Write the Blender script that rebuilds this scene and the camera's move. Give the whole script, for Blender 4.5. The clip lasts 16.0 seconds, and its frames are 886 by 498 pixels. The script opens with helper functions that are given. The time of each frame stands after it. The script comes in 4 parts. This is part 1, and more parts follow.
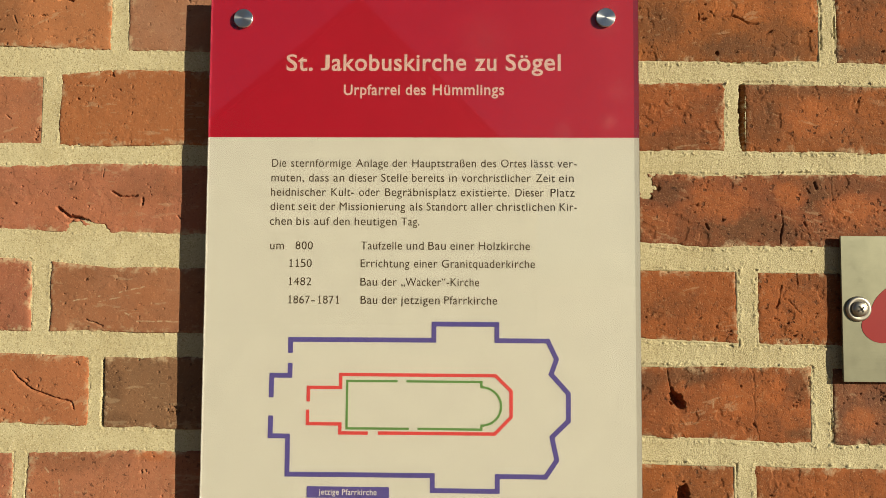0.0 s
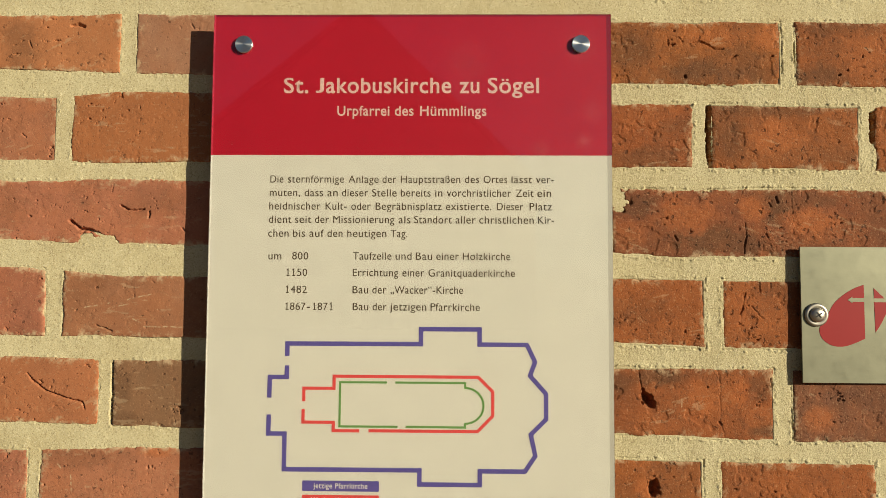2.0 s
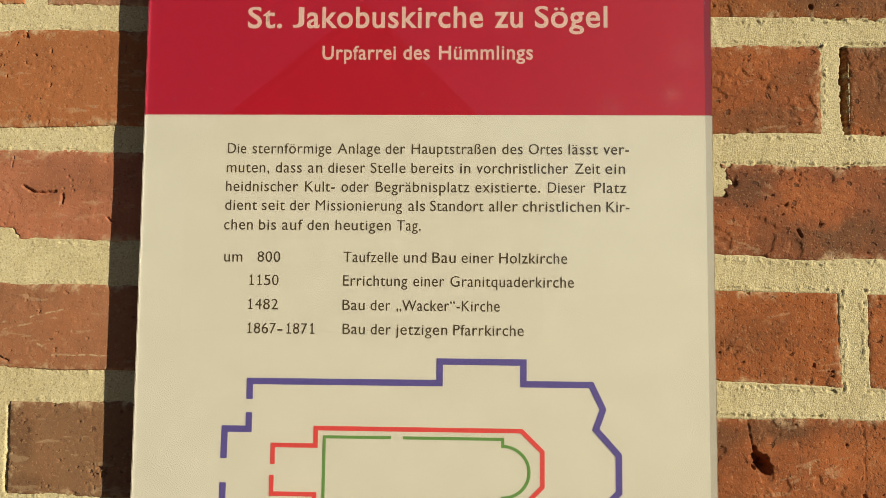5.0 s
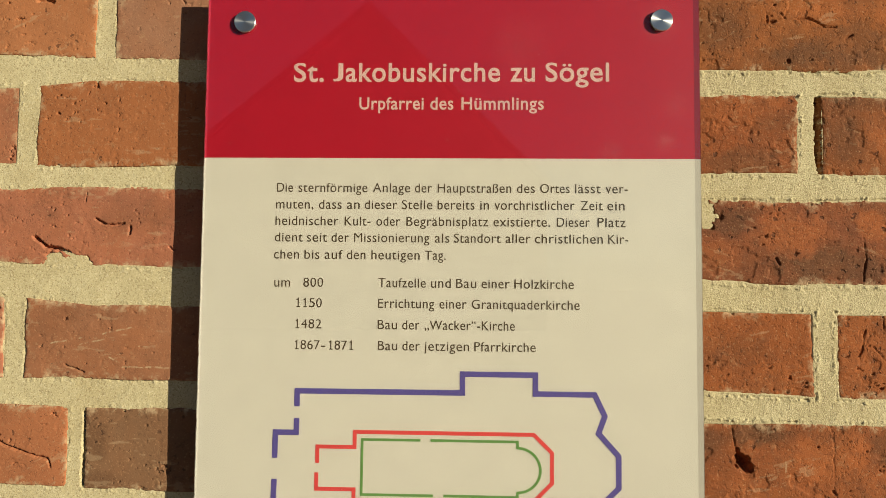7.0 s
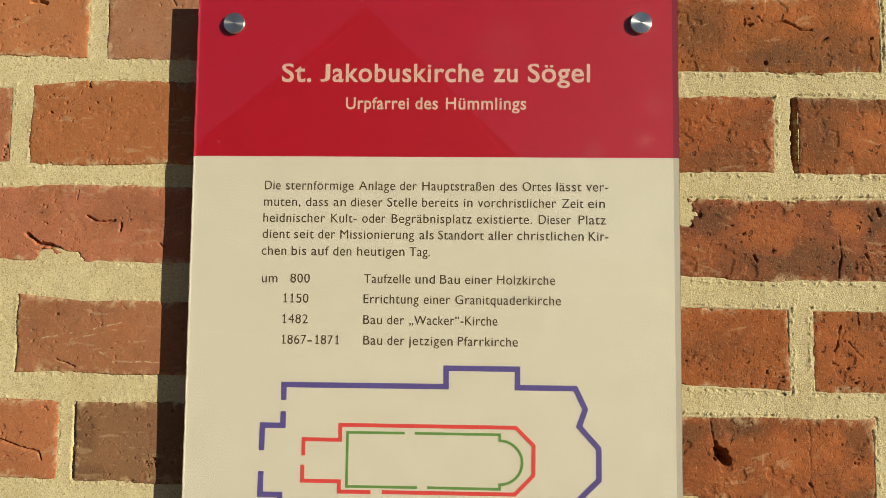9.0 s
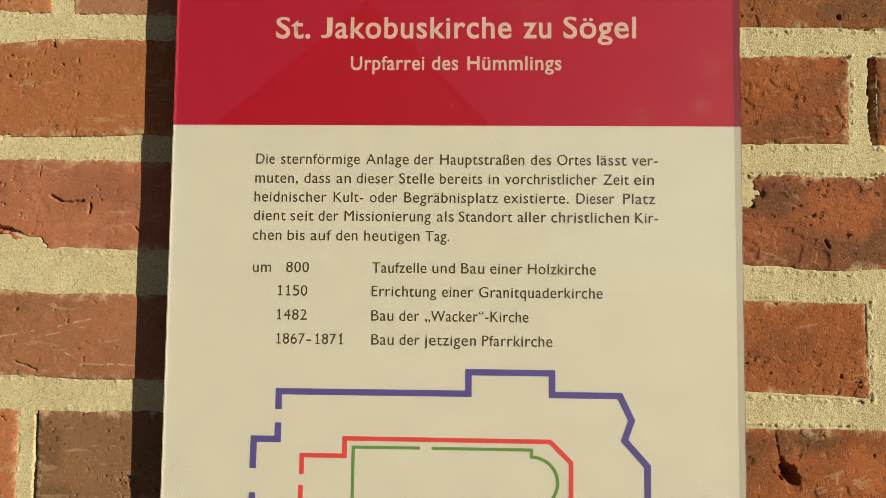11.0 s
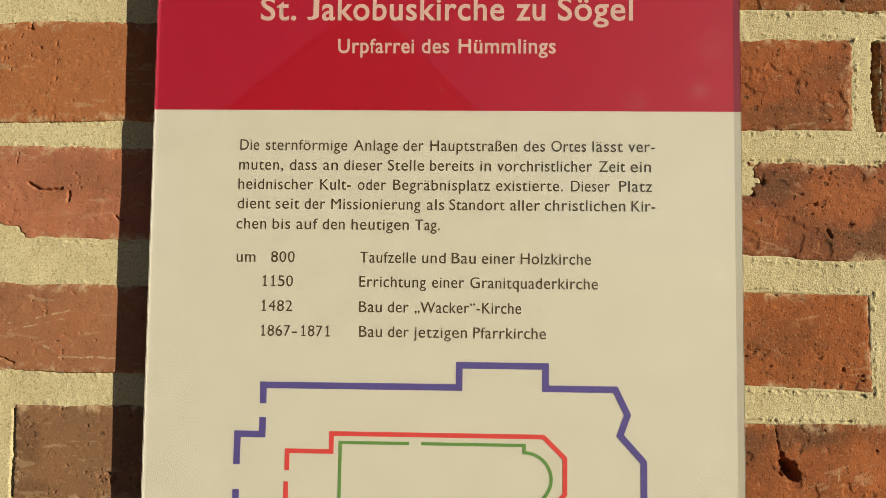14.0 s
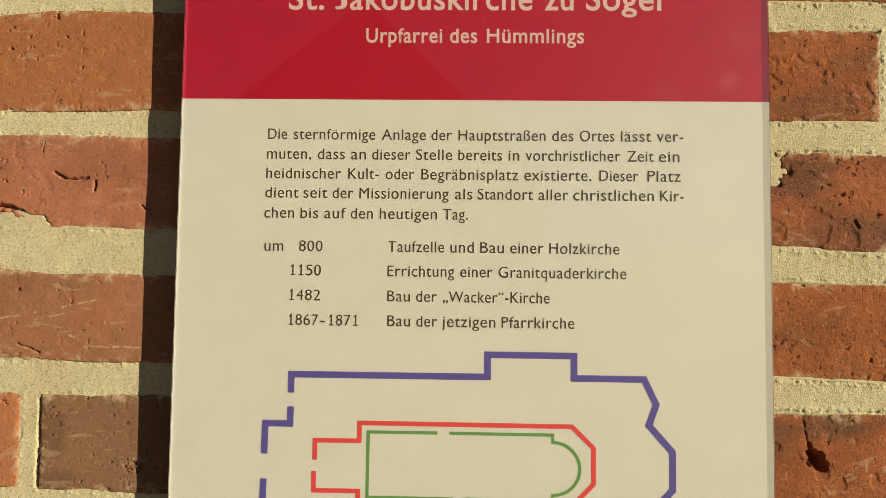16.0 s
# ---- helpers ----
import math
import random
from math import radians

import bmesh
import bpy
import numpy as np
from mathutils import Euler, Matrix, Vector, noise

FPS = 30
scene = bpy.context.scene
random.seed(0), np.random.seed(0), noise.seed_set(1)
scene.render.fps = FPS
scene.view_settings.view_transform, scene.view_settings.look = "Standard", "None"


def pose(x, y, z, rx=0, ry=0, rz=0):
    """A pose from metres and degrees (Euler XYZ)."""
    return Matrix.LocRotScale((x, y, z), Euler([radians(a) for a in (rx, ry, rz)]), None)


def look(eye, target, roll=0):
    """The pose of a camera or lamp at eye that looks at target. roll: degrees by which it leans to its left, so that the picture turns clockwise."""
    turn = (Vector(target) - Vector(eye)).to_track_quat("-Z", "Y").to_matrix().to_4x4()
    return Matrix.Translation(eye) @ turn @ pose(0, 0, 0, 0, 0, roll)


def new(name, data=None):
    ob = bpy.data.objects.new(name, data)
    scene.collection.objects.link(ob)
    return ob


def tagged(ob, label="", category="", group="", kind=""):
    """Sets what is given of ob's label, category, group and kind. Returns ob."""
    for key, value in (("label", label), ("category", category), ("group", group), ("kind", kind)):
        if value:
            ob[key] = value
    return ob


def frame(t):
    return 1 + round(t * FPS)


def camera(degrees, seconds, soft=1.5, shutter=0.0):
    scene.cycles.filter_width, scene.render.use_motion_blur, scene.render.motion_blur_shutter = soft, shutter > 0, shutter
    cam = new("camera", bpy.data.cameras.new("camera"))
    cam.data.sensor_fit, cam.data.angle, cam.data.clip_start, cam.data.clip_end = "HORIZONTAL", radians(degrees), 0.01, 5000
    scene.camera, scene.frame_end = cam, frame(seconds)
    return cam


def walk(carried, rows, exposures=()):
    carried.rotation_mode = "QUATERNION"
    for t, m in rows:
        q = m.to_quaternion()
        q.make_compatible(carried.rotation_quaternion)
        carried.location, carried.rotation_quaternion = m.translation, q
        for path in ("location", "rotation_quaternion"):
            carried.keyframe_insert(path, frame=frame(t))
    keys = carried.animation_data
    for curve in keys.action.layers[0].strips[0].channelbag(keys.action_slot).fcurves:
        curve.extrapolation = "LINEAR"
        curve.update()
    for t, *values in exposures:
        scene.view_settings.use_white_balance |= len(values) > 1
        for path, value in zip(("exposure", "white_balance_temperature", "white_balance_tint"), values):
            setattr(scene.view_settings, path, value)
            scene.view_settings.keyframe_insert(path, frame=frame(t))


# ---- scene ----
cam = camera(67.0, 16.0, soft=0.75)
PATH = [
    (0, (0.0293, 0.0067, 1.4776), (-0.0111, 2.0038, 1.5782), 0.34),
    (0.5, (0.0336, -0.0023, 1.4738), (-0.0113, 1.9948, 1.5724), 0.38),
    (1, (0.0427, -0.0162, 1.4761), (0.0010, 1.9811, 1.5705), 0.32),
    (1.5, (0.0428, -0.0291, 1.4799), (0.0057, 1.9671, 1.5965), 0.30),
    (2, (0.0414, -0.0347, 1.4813), (0.0038, 1.9618, 1.5932), 0.32),
    (2.5, (0.0355, -0.0301, 1.4775), (0.0001, 1.9658, 1.5997), 0.31),
    (3, (0.0253, -0.0165, 1.4764), (-0.0171, 1.9791, 1.6020), 0.45),
    (5.5, (0.0237, 0.1576, 1.4925), (-0.0343, 2.1532, 1.6111), 0.54),
    (6, (0.0083, 0.1547, 1.4966), (-0.0512, 2.1513, 1.5970), 0.59),
    (6.5, (-0.0050, 0.1132, 1.5011), (-0.0714, 2.1099, 1.5948), 0.55),
    (7, (0.0123, 0.0796, 1.5061), (-0.0549, 2.0754, 1.6179), 0.55),
    (7.5, (0.0188, 0.0742, 1.5023), (-0.0492, 2.0699, 1.6143), 0.47),
    (8, (0.0148, 0.0742, 1.5056), (-0.0504, 2.0701, 1.6157), 0.47),
    (8.5, (0.0183, 0.0699, 1.5044), (-0.0472, 2.0655, 1.6197), 0.53),
    (9, (0.0224, 0.0699, 1.4998), (-0.0372, 2.0651, 1.6250), 0.62),
    (9.5, (0.0161, 0.0856, 1.4955), (-0.0441, 2.0808, 1.6201), 0.60),
    (12, (0.0059, 0.1548, 1.4964), (-0.0510, 2.1509, 1.6074), 0.60),
    (12.5, (0.0098, 0.1548, 1.4935), (-0.0458, 2.1508, 1.6056), 0.58),
    (13, (0.0088, 0.1540, 1.4914), (-0.0470, 2.1504, 1.5968), 0.58),
    (13.5, (0.0142, 0.1533, 1.4947), (-0.0418, 2.1495, 1.6055), 0.61),
    (14, (0.0112, 0.1555, 1.4924), (-0.0425, 2.1520, 1.5971), 0.64),
    (14.5, (0.0039, 0.1533, 1.4900), (-0.0482, 2.1495, 1.6024), 0.68),
    (15, (0.0013, 0.1528, 1.4908), (-0.0506, 2.1493, 1.5981), 0.71),
    (15.5, (0.0005, 0.1538, 1.4864), (-0.0481, 2.1496, 1.6061), 0.73),
    (16, (-0.0067, 0.1558, 1.4847), (-0.0574, 2.1522, 1.5944), 0.75),
]
walk(cam, [(t, look(eye, target, roll)) for t, eye, target, roll in PATH],
     exposures=((0, 0.35), (3, 0.34), (6, 0.32), (9.5, 0.31), (12, 0.28), (16, 0.28)))

# ---- world, sun, exposure ----
SUN_WAY = Vector((-0.0292, 0.0188, -0.0080)).normalized()
world = bpy.data.worlds.new("sky")
scene.world = world
world.use_nodes = True
wn = world.node_tree.nodes
sky = wn.new("ShaderNodeTexSky")
sky.sky_type, sky.sun_disc = "NISHITA", False
sky.ozone_density, sky.dust_density = 4.0, 0.05
sky.sun_elevation = math.asin(-SUN_WAY.z)
sky.sun_rotation = math.atan2(-SUN_WAY.x, -SUN_WAY.y)
wn["Background"].inputs["Strength"].default_value = 0.033
world.node_tree.links.new(sky.outputs[0], wn["Background"].inputs["Color"])
sun_data = bpy.data.lights.new("sun", "SUN")
sun_data.energy, sun_data.angle, sun_data.color = 4.9, radians(0.55), (1.0, 0.872, 0.645)
sun = new("sun", sun_data)
sun.matrix_world = look((3, -2, 3), Vector((3, -2, 3)) + SUN_WAY)

# ---- helpers for building ----
WALL_Y = 0.585      # brick face
PRINT_Y = 0.5662    # printed face of the sign
GLASS_Y = 0.5650    # front of the acrylic


def mesh_of(name, co, faces):
    """A mesh from an (n, 3) array and an (m, 4) array of quads."""
    me = bpy.data.meshes.new(name)
    co, faces = np.asarray(co, np.float32), np.asarray(faces, np.int32)
    me.vertices.add(len(co))
    me.vertices.foreach_set("co", co.ravel())
    me.loops.add(faces.size)
    me.loops.foreach_set("vertex_index", faces.ravel())
    me.polygons.add(len(faces))
    me.polygons.foreach_set("loop_start", np.arange(len(faces), dtype=np.int32) * faces.shape[1])
    me.update(calc_edges=True)
    me.validate()
    return me


def smooth(me, on=True):
    me.polygons.foreach_set("use_smooth", np.full(len(me.polygons), on))
    return me


def thing(name, place, label, category, group="", kind=""):
    ob = new(name)
    ob.empty_display_size = 0.02
    ob.location = place
    return tagged(ob, label, category, group, kind)


def attach(ob, parent):
    """Make ob, modelled in world places, a part of parent."""
    ob.parent = parent
    bpy.context.view_layer.update()
    ob.matrix_parent_inverse = parent.matrix_world.inverted()
    return ob


def part(name, bm, material, parent, label="", soft_shade=False):
    me = bpy.data.meshes.new(name)
    bm.normal_update()
    bm.to_mesh(me)
    bm.free()
    smooth(me, soft_shade)
    me.materials.append(material)
    return tagged(attach(new(name, me), parent), label)


def box(x0, x1, y0, y1, z0, z1, bevel=0.0, segments=2):
    bm = bmesh.new()
    bmesh.ops.create_cube(bm, size=1, matrix=Matrix.Translation(((x0 + x1) / 2, (y0 + y1) / 2, (z0 + z1) / 2)) @ Matrix.Diagonal((x1 - x0, y1 - y0, z1 - z0, 1)))
    if bevel:
        bmesh.ops.bevel(bm, geom=bm.edges[:], offset=bevel, segments=segments, affect="EDGES", profile=0.5)
    return bm


def turned(profile, x, z, sides=48):
    """A body turned about an axis along y through (x, z): profile rows of (radius, y)."""
    bm = bmesh.new()
    rings = [[bm.verts.new((x + r * math.cos(a), y, z + r * math.sin(a))) for a in (2 * math.pi * k / sides for k in range(sides))] for r, y in profile]
    for a, b in zip(rings, rings[1:]):
        for k in range(sides):
            bm.faces.new((a[k], a[(k + 1) % sides], b[(k + 1) % sides], b[k]))
    bm.faces.new(rings[0][::-1])
    bm.faces.new(rings[-1])
    bmesh.ops.recalc_face_normals(bm, faces=bm.faces[:])
    return bm


def stroke(points, width, y, depth=0.00015):
    """A printed line of even width with mitred corners along (x, z) points."""
    pts = [Vector(p) for p in points]
    left, right = [], []
    for i, p in enumerate(pts):
        a = (p - pts[i - 1]).normalized() if i else (pts[1] - p).normalized()
        b = (pts[i + 1] - p).normalized() if i < len(pts) - 1 else a
        na, nb = Vector((-a.y, a.x)), Vector((-b.y, b.x))
        m = (na + nb).normalized()
        m *= width / 2 / max(0.3, m.dot(na))
        left.append(p + m)
        right.append(p - m)
    bm = bmesh.new()
    front = [[bm.verts.new((q.x, y, q.y)) for q in side] for side in (left, right)]
    for i in range(len(pts) - 1):
        bm.faces.new((front[0][i], front[0][i + 1], front[1][i + 1], front[1][i]))
    extra = bmesh.ops.extrude_face_region(bm, geom=bm.faces[:])["geom"]
    bmesh.ops.translate(bm, verts=[v for v in extra if isinstance(v, bmesh.types.BMVert)], vec=(0, depth, 0))
    bmesh.ops.recalc_face_normals(bm, faces=bm.faces[:])
    return bm


def slab(outline, y, depth):
    """A flat piece with an (x, z) outline, its face at y."""
    bm = bmesh.new()
    face = bm.faces.new([bm.verts.new((x, y, z)) for x, z in outline])
    extra = bmesh.ops.extrude_face_region(bm, geom=[face])["geom"]
    bmesh.ops.translate(bm, verts=[v for v in extra if isinstance(v, bmesh.types.BMVert)], vec=(0, depth, 0))
    bmesh.ops.recalc_face_normals(bm, faces=bm.faces[:])
    return bm


def rounded(x0, x1, z0, z1, r, n=5):
    pts = []
    for cx, cz, a0 in ((x1 - r, z1 - r, 0), (x0 + r, z1 - r, 90), (x0 + r, z0 + r, 180), (x1 - r, z0 + r, 270)):
        pts += [(cx + r * math.cos(radians(a0 + 90 * k / n)), cz + r * math.sin(radians(a0 + 90 * k / n))) for k in range(n + 1)]
    return pts


def lattice(x, z, seed):
    h = (x.astype(np.int64) * 374761393 + z.astype(np.int64) * 668265263 + seed * 1442695041) & 0xFFFFFFFF
    h = ((h ^ (h >> 13)) * 1274126177) & 0xFFFFFFFF
    return ((h ^ (h >> 16)) & 0xFFFF) / 65535.0 * 2 - 1


def grain(x, z, size, seed):
    """Smooth random values between -1 and 1 with features of that size."""
    x, z = x / size, z / size
    i, k = np.floor(x), np.floor(z)
    u, v = x - i, z - k
    u, v = u * u * (3 - 2 * u), v * v * (3 - 2 * v)
    a = lattice(i, k, seed) * (1 - u) + lattice(i + 1, k, seed) * u
    b = lattice(i, k + 1, seed) * (1 - u) + lattice(i + 1, k + 1, seed) * u
    return a * (1 - v) + b * v


def rough(x, z, size, seed, octaves=4, fall=0.55):
    total, amp, norm = 0, 1.0, 0
    for o in range(octaves):
        total = total + amp * grain(x, z, size / 2 ** o, seed + 17 * o)
        norm, amp = norm + amp, amp * fall
    return total / norm


def near_line(x, z, line):
    """Distance of points to a broken line of (x, z)."""
    best = np.full(x.shape, 1e3)
    for (ax, az), (bx, bz) in zip(line, line[1:] if len(line) > 1 else line):
        dx, dz = bx - ax, bz - az
        t = np.clip(((x - ax) * dx + (z - az) * dz) / max(dx * dx + dz * dz, 1e-12), 0, 1)
        best = np.minimum(best, np.hypot(x - ax - t * dx, z - az - t * dz))
    return best


# ---- materials ----
def material(name, colour, roughness=0.6, metallic=0.0):
    m = bpy.data.materials.new(name)
    m.use_nodes = True
    b = m.node_tree.nodes["Principled BSDF"]
    b.inputs["Base Color"].default_value = (*colour, 1)
    b.inputs["Roughness"].default_value = roughness
    b.inputs["Metallic"].default_value = metallic
    return m, m.node_tree.nodes, m.node_tree.links, b


def place_of(nodes, links, scatter=False):
    """Metres in the object's own space, shifted by chance from object to object."""
    co = nodes.new("ShaderNodeTexCoord").outputs["Object"]
    if not scatter:
        return co
    info = nodes.new("ShaderNodeObjectInfo")
    mul = nodes.new("ShaderNodeMath")
    mul.operation, mul.inputs[1].default_value = "MULTIPLY", 37.0
    links.new(info.outputs["Random"], mul.inputs[0])
    add = nodes.new("ShaderNodeVectorMath")
    links.new(co, add.inputs[0])
    links.new(mul.outputs[0], add.inputs[1])
    return add.outputs[0]


def speckle(nodes, links, co, scale, detail=4.0, lo=0.4, hi=0.6, rough_=0.55):
    n = nodes.new("ShaderNodeTexNoise")
    n.inputs["Scale"].default_value, n.inputs["Detail"].default_value, n.inputs["Roughness"].default_value = scale, detail, rough_
    links.new(co, n.inputs["Vector"])
    r = nodes.new("ShaderNodeMapRange")
    r.inputs["From Min"].default_value, r.inputs["From Max"].default_value = lo, hi
    links.new(n.outputs["Fac"], r.inputs["Value"])
    return r.outputs["Result"]


def blend(nodes, links, fac, a, b, mode="MIX", amount=1.0):
    m = nodes.new("ShaderNodeMix")
    m.data_type, m.blend_type = "RGBA", mode
    if amount != 1.0:
        k = nodes.new("ShaderNodeMath")
        k.operation, k.inputs[1].default_value = "MULTIPLY", amount
        links.new(fac, k.inputs[0])
        fac = k.outputs[0]
    links.new(fac, m.inputs["Factor"])
    for sock, v in ((m.inputs["A"], a), (m.inputs["B"], b)):
        if isinstance(v, tuple):
            sock.default_value = (*v, 1)
        else:
            links.new(v, sock)
    return m.outputs["Result"]


def relief(nodes, links, shader, heights, strength=None):
    """Bumps chained: rows of (height socket, metres)."""
    last = None
    for h, d in heights:
        b = nodes.new("ShaderNodeBump")
        if strength:
            links.new(strength, b.inputs["Strength"])
        b.inputs["Distance"].default_value = d
        links.new(h, b.inputs["Height"])
        if last:
            links.new(last, b.inputs["Normal"])
        last = b.outputs["Normal"]
    links.new(last, shader.inputs["Normal"])


def coarseness(nodes):
    a = nodes.new("ShaderNodeAttribute")
    a.attribute_name = "coarse"
    return a.outputs["Fac"]


# fired clay: each brick's own colour, blotches, dark burnt specks, pale lime smears
clay, n_, l_, b_ = material("fired_clay", (0.35, 0.13, 0.07), 0.9)
co = place_of(n_, l_, True)
info = n_.new("ShaderNodeObjectInfo")
own, burnt = info.outputs["Color"], info.outputs["Alpha"]


def times(a, b):
    k = n_.new("ShaderNodeMath")
    k.operation = "MULTIPLY"
    l_.new(a, k.inputs[0])
    l_.new(b, k.inputs[1])
    return k.outputs[0]


fire = n_.new("ShaderNodeAttribute")
fire.attribute_name = "fire"


def share(lo, hi):
    r = n_.new("ShaderNodeMapRange")
    r.inputs["From Min"].default_value, r.inputs["From Max"].default_value = lo, hi
    l_.new(fire.outputs["Fac"], r.inputs["Value"])
    return r.outputs["Result"]


c = blend(n_, l_, times(speckle(n_, l_, co, 34, 5, 0.40, 0.68), burnt), own, (0.42, 0.138, 0.042), amount=0.55)
c = blend(n_, l_, times(speckle(n_, l_, co, 15, 6, 0.44, 0.66, 0.62), burnt), c, (0.105, 0.050, 0.026), amount=0.68)
c = blend(n_, l_, share(0.0, -1.0), c, (0.42, 0.132, 0.040), amount=0.62)
c = blend(n_, l_, share(0.0, 1.0), c, (0.095, 0.050, 0.026), amount=0.8)
c = blend(n_, l_, times(speckle(n_, l_, co, 150, 6, 0.50, 0.66, 0.65), burnt), c, (0.12, 0.055, 0.032), amount=0.42)
c = blend(n_, l_, speckle(n_, l_, co, 480, 3, 0.62, 0.70), c, (0.06, 0.03, 0.02), amount=0.5)
c = blend(n_, l_, speckle(n_, l_, co, 95, 8, 0.60, 0.74, 0.7), c, (0.50, 0.32, 0.17), amount=0.35)
c = blend(n_, l_, speckle(n_, l_, co, 700, 2, 0.60, 0.72), c, (0.56, 0.34, 0.18), amount=0.35)


def dots(nodes, links, co, scale, size, share):
    """Small ragged spots: one in some of the cells of that scale."""
    warp = nodes.new("ShaderNodeTexNoise")
    warp.inputs["Scale"].default_value, warp.inputs["Detail"].default_value = scale * 2.2, 2
    links.new(co, warp.inputs["Vector"])
    shift = nodes.new("ShaderNodeVectorMath")
    shift.operation = "MULTIPLY_ADD"
    links.new(warp.outputs["Color"], shift.inputs[0])
    shift.inputs[1].default_value = (0.9 / scale,) * 3
    links.new(co, shift.inputs[2])
    v = nodes.new("ShaderNodeTexVoronoi")
    v.inputs["Scale"].default_value = scale
    links.new(shift.outputs[0], v.inputs["Vector"])
    near = nodes.new("ShaderNodeMapRange")
    near.inputs["From Min"].default_value, near.inputs["From Max"].default_value = size, size * 0.6
    links.new(v.outputs["Distance"], near.inputs["Value"])
    some = nodes.new("ShaderNodeMath")
    some.operation, some.inputs[1].default_value = "LESS_THAN", share
    links.new(v.outputs["Color"], some.inputs[0])
    both_ = nodes.new("ShaderNodeMath")
    both_.operation = "MULTIPLY"
    links.new(near.outputs[0], both_.inputs[0])
    links.new(some.outputs[0], both_.inputs[1])
    return both_.outputs[0]


pits_fine, pits_wide = dots(n_, l_, co, 420, 0.34, 0.30), dots(n_, l_, co, 130, 0.24, 0.28)
c = blend(n_, l_, dots(n_, l_, co, 520, 0.30, 0.16), c, (0.56, 0.36, 0.20), amount=0.28)
c = blend(n_, l_, pits_fine, c, (0.06, 0.028, 0.018), amount=0.26)
c = blend(n_, l_, pits_wide, c, (0.05, 0.025, 0.016), amount=0.6)
wander = n_.new("ShaderNodeTexNoise")
wander.inputs["Scale"].default_value, wander.inputs["Detail"].default_value = 120, 4
l_.new(co, wander.inputs["Vector"])
bent = n_.new("ShaderNodeVectorMath")
bent.operation = "MULTIPLY_ADD"
l_.new(wander.outputs["Color"], bent.inputs[0])
bent.inputs[1].default_value = (0.012, 0.012, 0.012)
l_.new(co, bent.inputs[2])
web = n_.new("ShaderNodeTexVoronoi")
web.feature = "DISTANCE_TO_EDGE"
web.inputs["Scale"].default_value = 42
l_.new(bent.outputs[0], web.inputs["Vector"])
hair = n_.new("ShaderNodeMapRange")
hair.inputs["From Min"].default_value, hair.inputs["From Max"].default_value = 0.018, 0.008
l_.new(web.outputs["Distance"], hair.inputs["Value"])
hair = times(hair.outputs[0], speckle(n_, l_, co, 30, 3, 0.52, 0.60))
c = blend(n_, l_, hair, c, (0.06, 0.028, 0.018), amount=0.14)
film = n_.new("ShaderNodeAttribute")
film.attribute_name = "lime"
c = blend(n_, l_, film.outputs["Fac"], c, (0.54, 0.41, 0.25), amount=0.8)
l_.new(c, b_.inputs["Base Color"])
b_.inputs["Specular IOR Level"].default_value = 0.25
relief(n_, l_, b_, [(speckle(n_, l_, co, 1000, 4, 0.3, 0.7), 0.00016), (speckle(n_, l_, co, 330, 4, 0.57, 0.69), -0.0003), (pits_fine, -0.00025), (pits_wide, -0.0007), (hair, -0.00015)], coarseness(n_))

# lime mortar with sand
lime, n_, l_, b_ = material("lime_mortar", (0.55, 0.47, 0.30), 0.95)
co = place_of(n_, l_)
c = blend(n_, l_, speckle(n_, l_, co, 30, 4, 0.35, 0.7), (0.570, 0.520, 0.318), (0.500, 0.440, 0.254))
c = blend(n_, l_, speckle(n_, l_, co, 900, 3, 0.53, 0.66), c, (0.25, 0.19, 0.10), amount=0.7)
c = blend(n_, l_, speckle(n_, l_, co, 800, 2, 0.57, 0.68), c, (0.74, 0.68, 0.48), amount=0.65)
l_.new(c, b_.inputs["Base Color"])
b_.inputs["Specular IOR Level"].default_value = 0.2
relief(n_, l_, b_, [(speckle(n_, l_, co, 1200, 2, 0.3, 0.7), 0.00028), (speckle(n_, l_, co, 560, 2, 0.3, 0.7), 0.00008)], coarseness(n_))


def ink(name, colour):
    m, n, l, b = material(name, colour, 0.55)
    b.inputs["Specular IOR Level"].default_value = 0.3
    k = speckle(n, l, place_of(n, l), 55, 4, 0.3, 0.7)
    l.new(blend(n, l, k, colour, tuple(v * 0.94 for v in colour)), b.inputs["Base Color"])
    return m


cream_ink = ink("cream_print", (0.568, 0.566, 0.506))
title_ink = ink("cream_lettering", (0.60, 0.43, 0.39))
red_ink = ink("crimson_print", (0.362, 0.005, 0.021))
dark_ink = ink("dark_brown_print", (0.074, 0.056, 0.032))
violet_ink = ink("violet_print", (0.088, 0.072, 0.29))
scarlet_ink = ink("scarlet_print", (0.60, 0.06, 0.06))
green_ink = ink("green_print", (0.11, 0.26, 0.07))
# shaded and lit copies of the print colours, for the acrylic's edges
edge_shade_cream = ink("edge_shade_cream", (0.43, 0.42, 0.37))
edge_shade_red = ink("edge_shade_crimson", (0.20, 0.003, 0.020))
edge_glow_cream = ink("edge_glow_cream", (0.66, 0.65, 0.60))
edge_glow_red = ink("edge_glow_red", (0.46, 0.022, 0.055))
white_ink = ink("pale_lettering", (0.62, 0.60, 0.58))

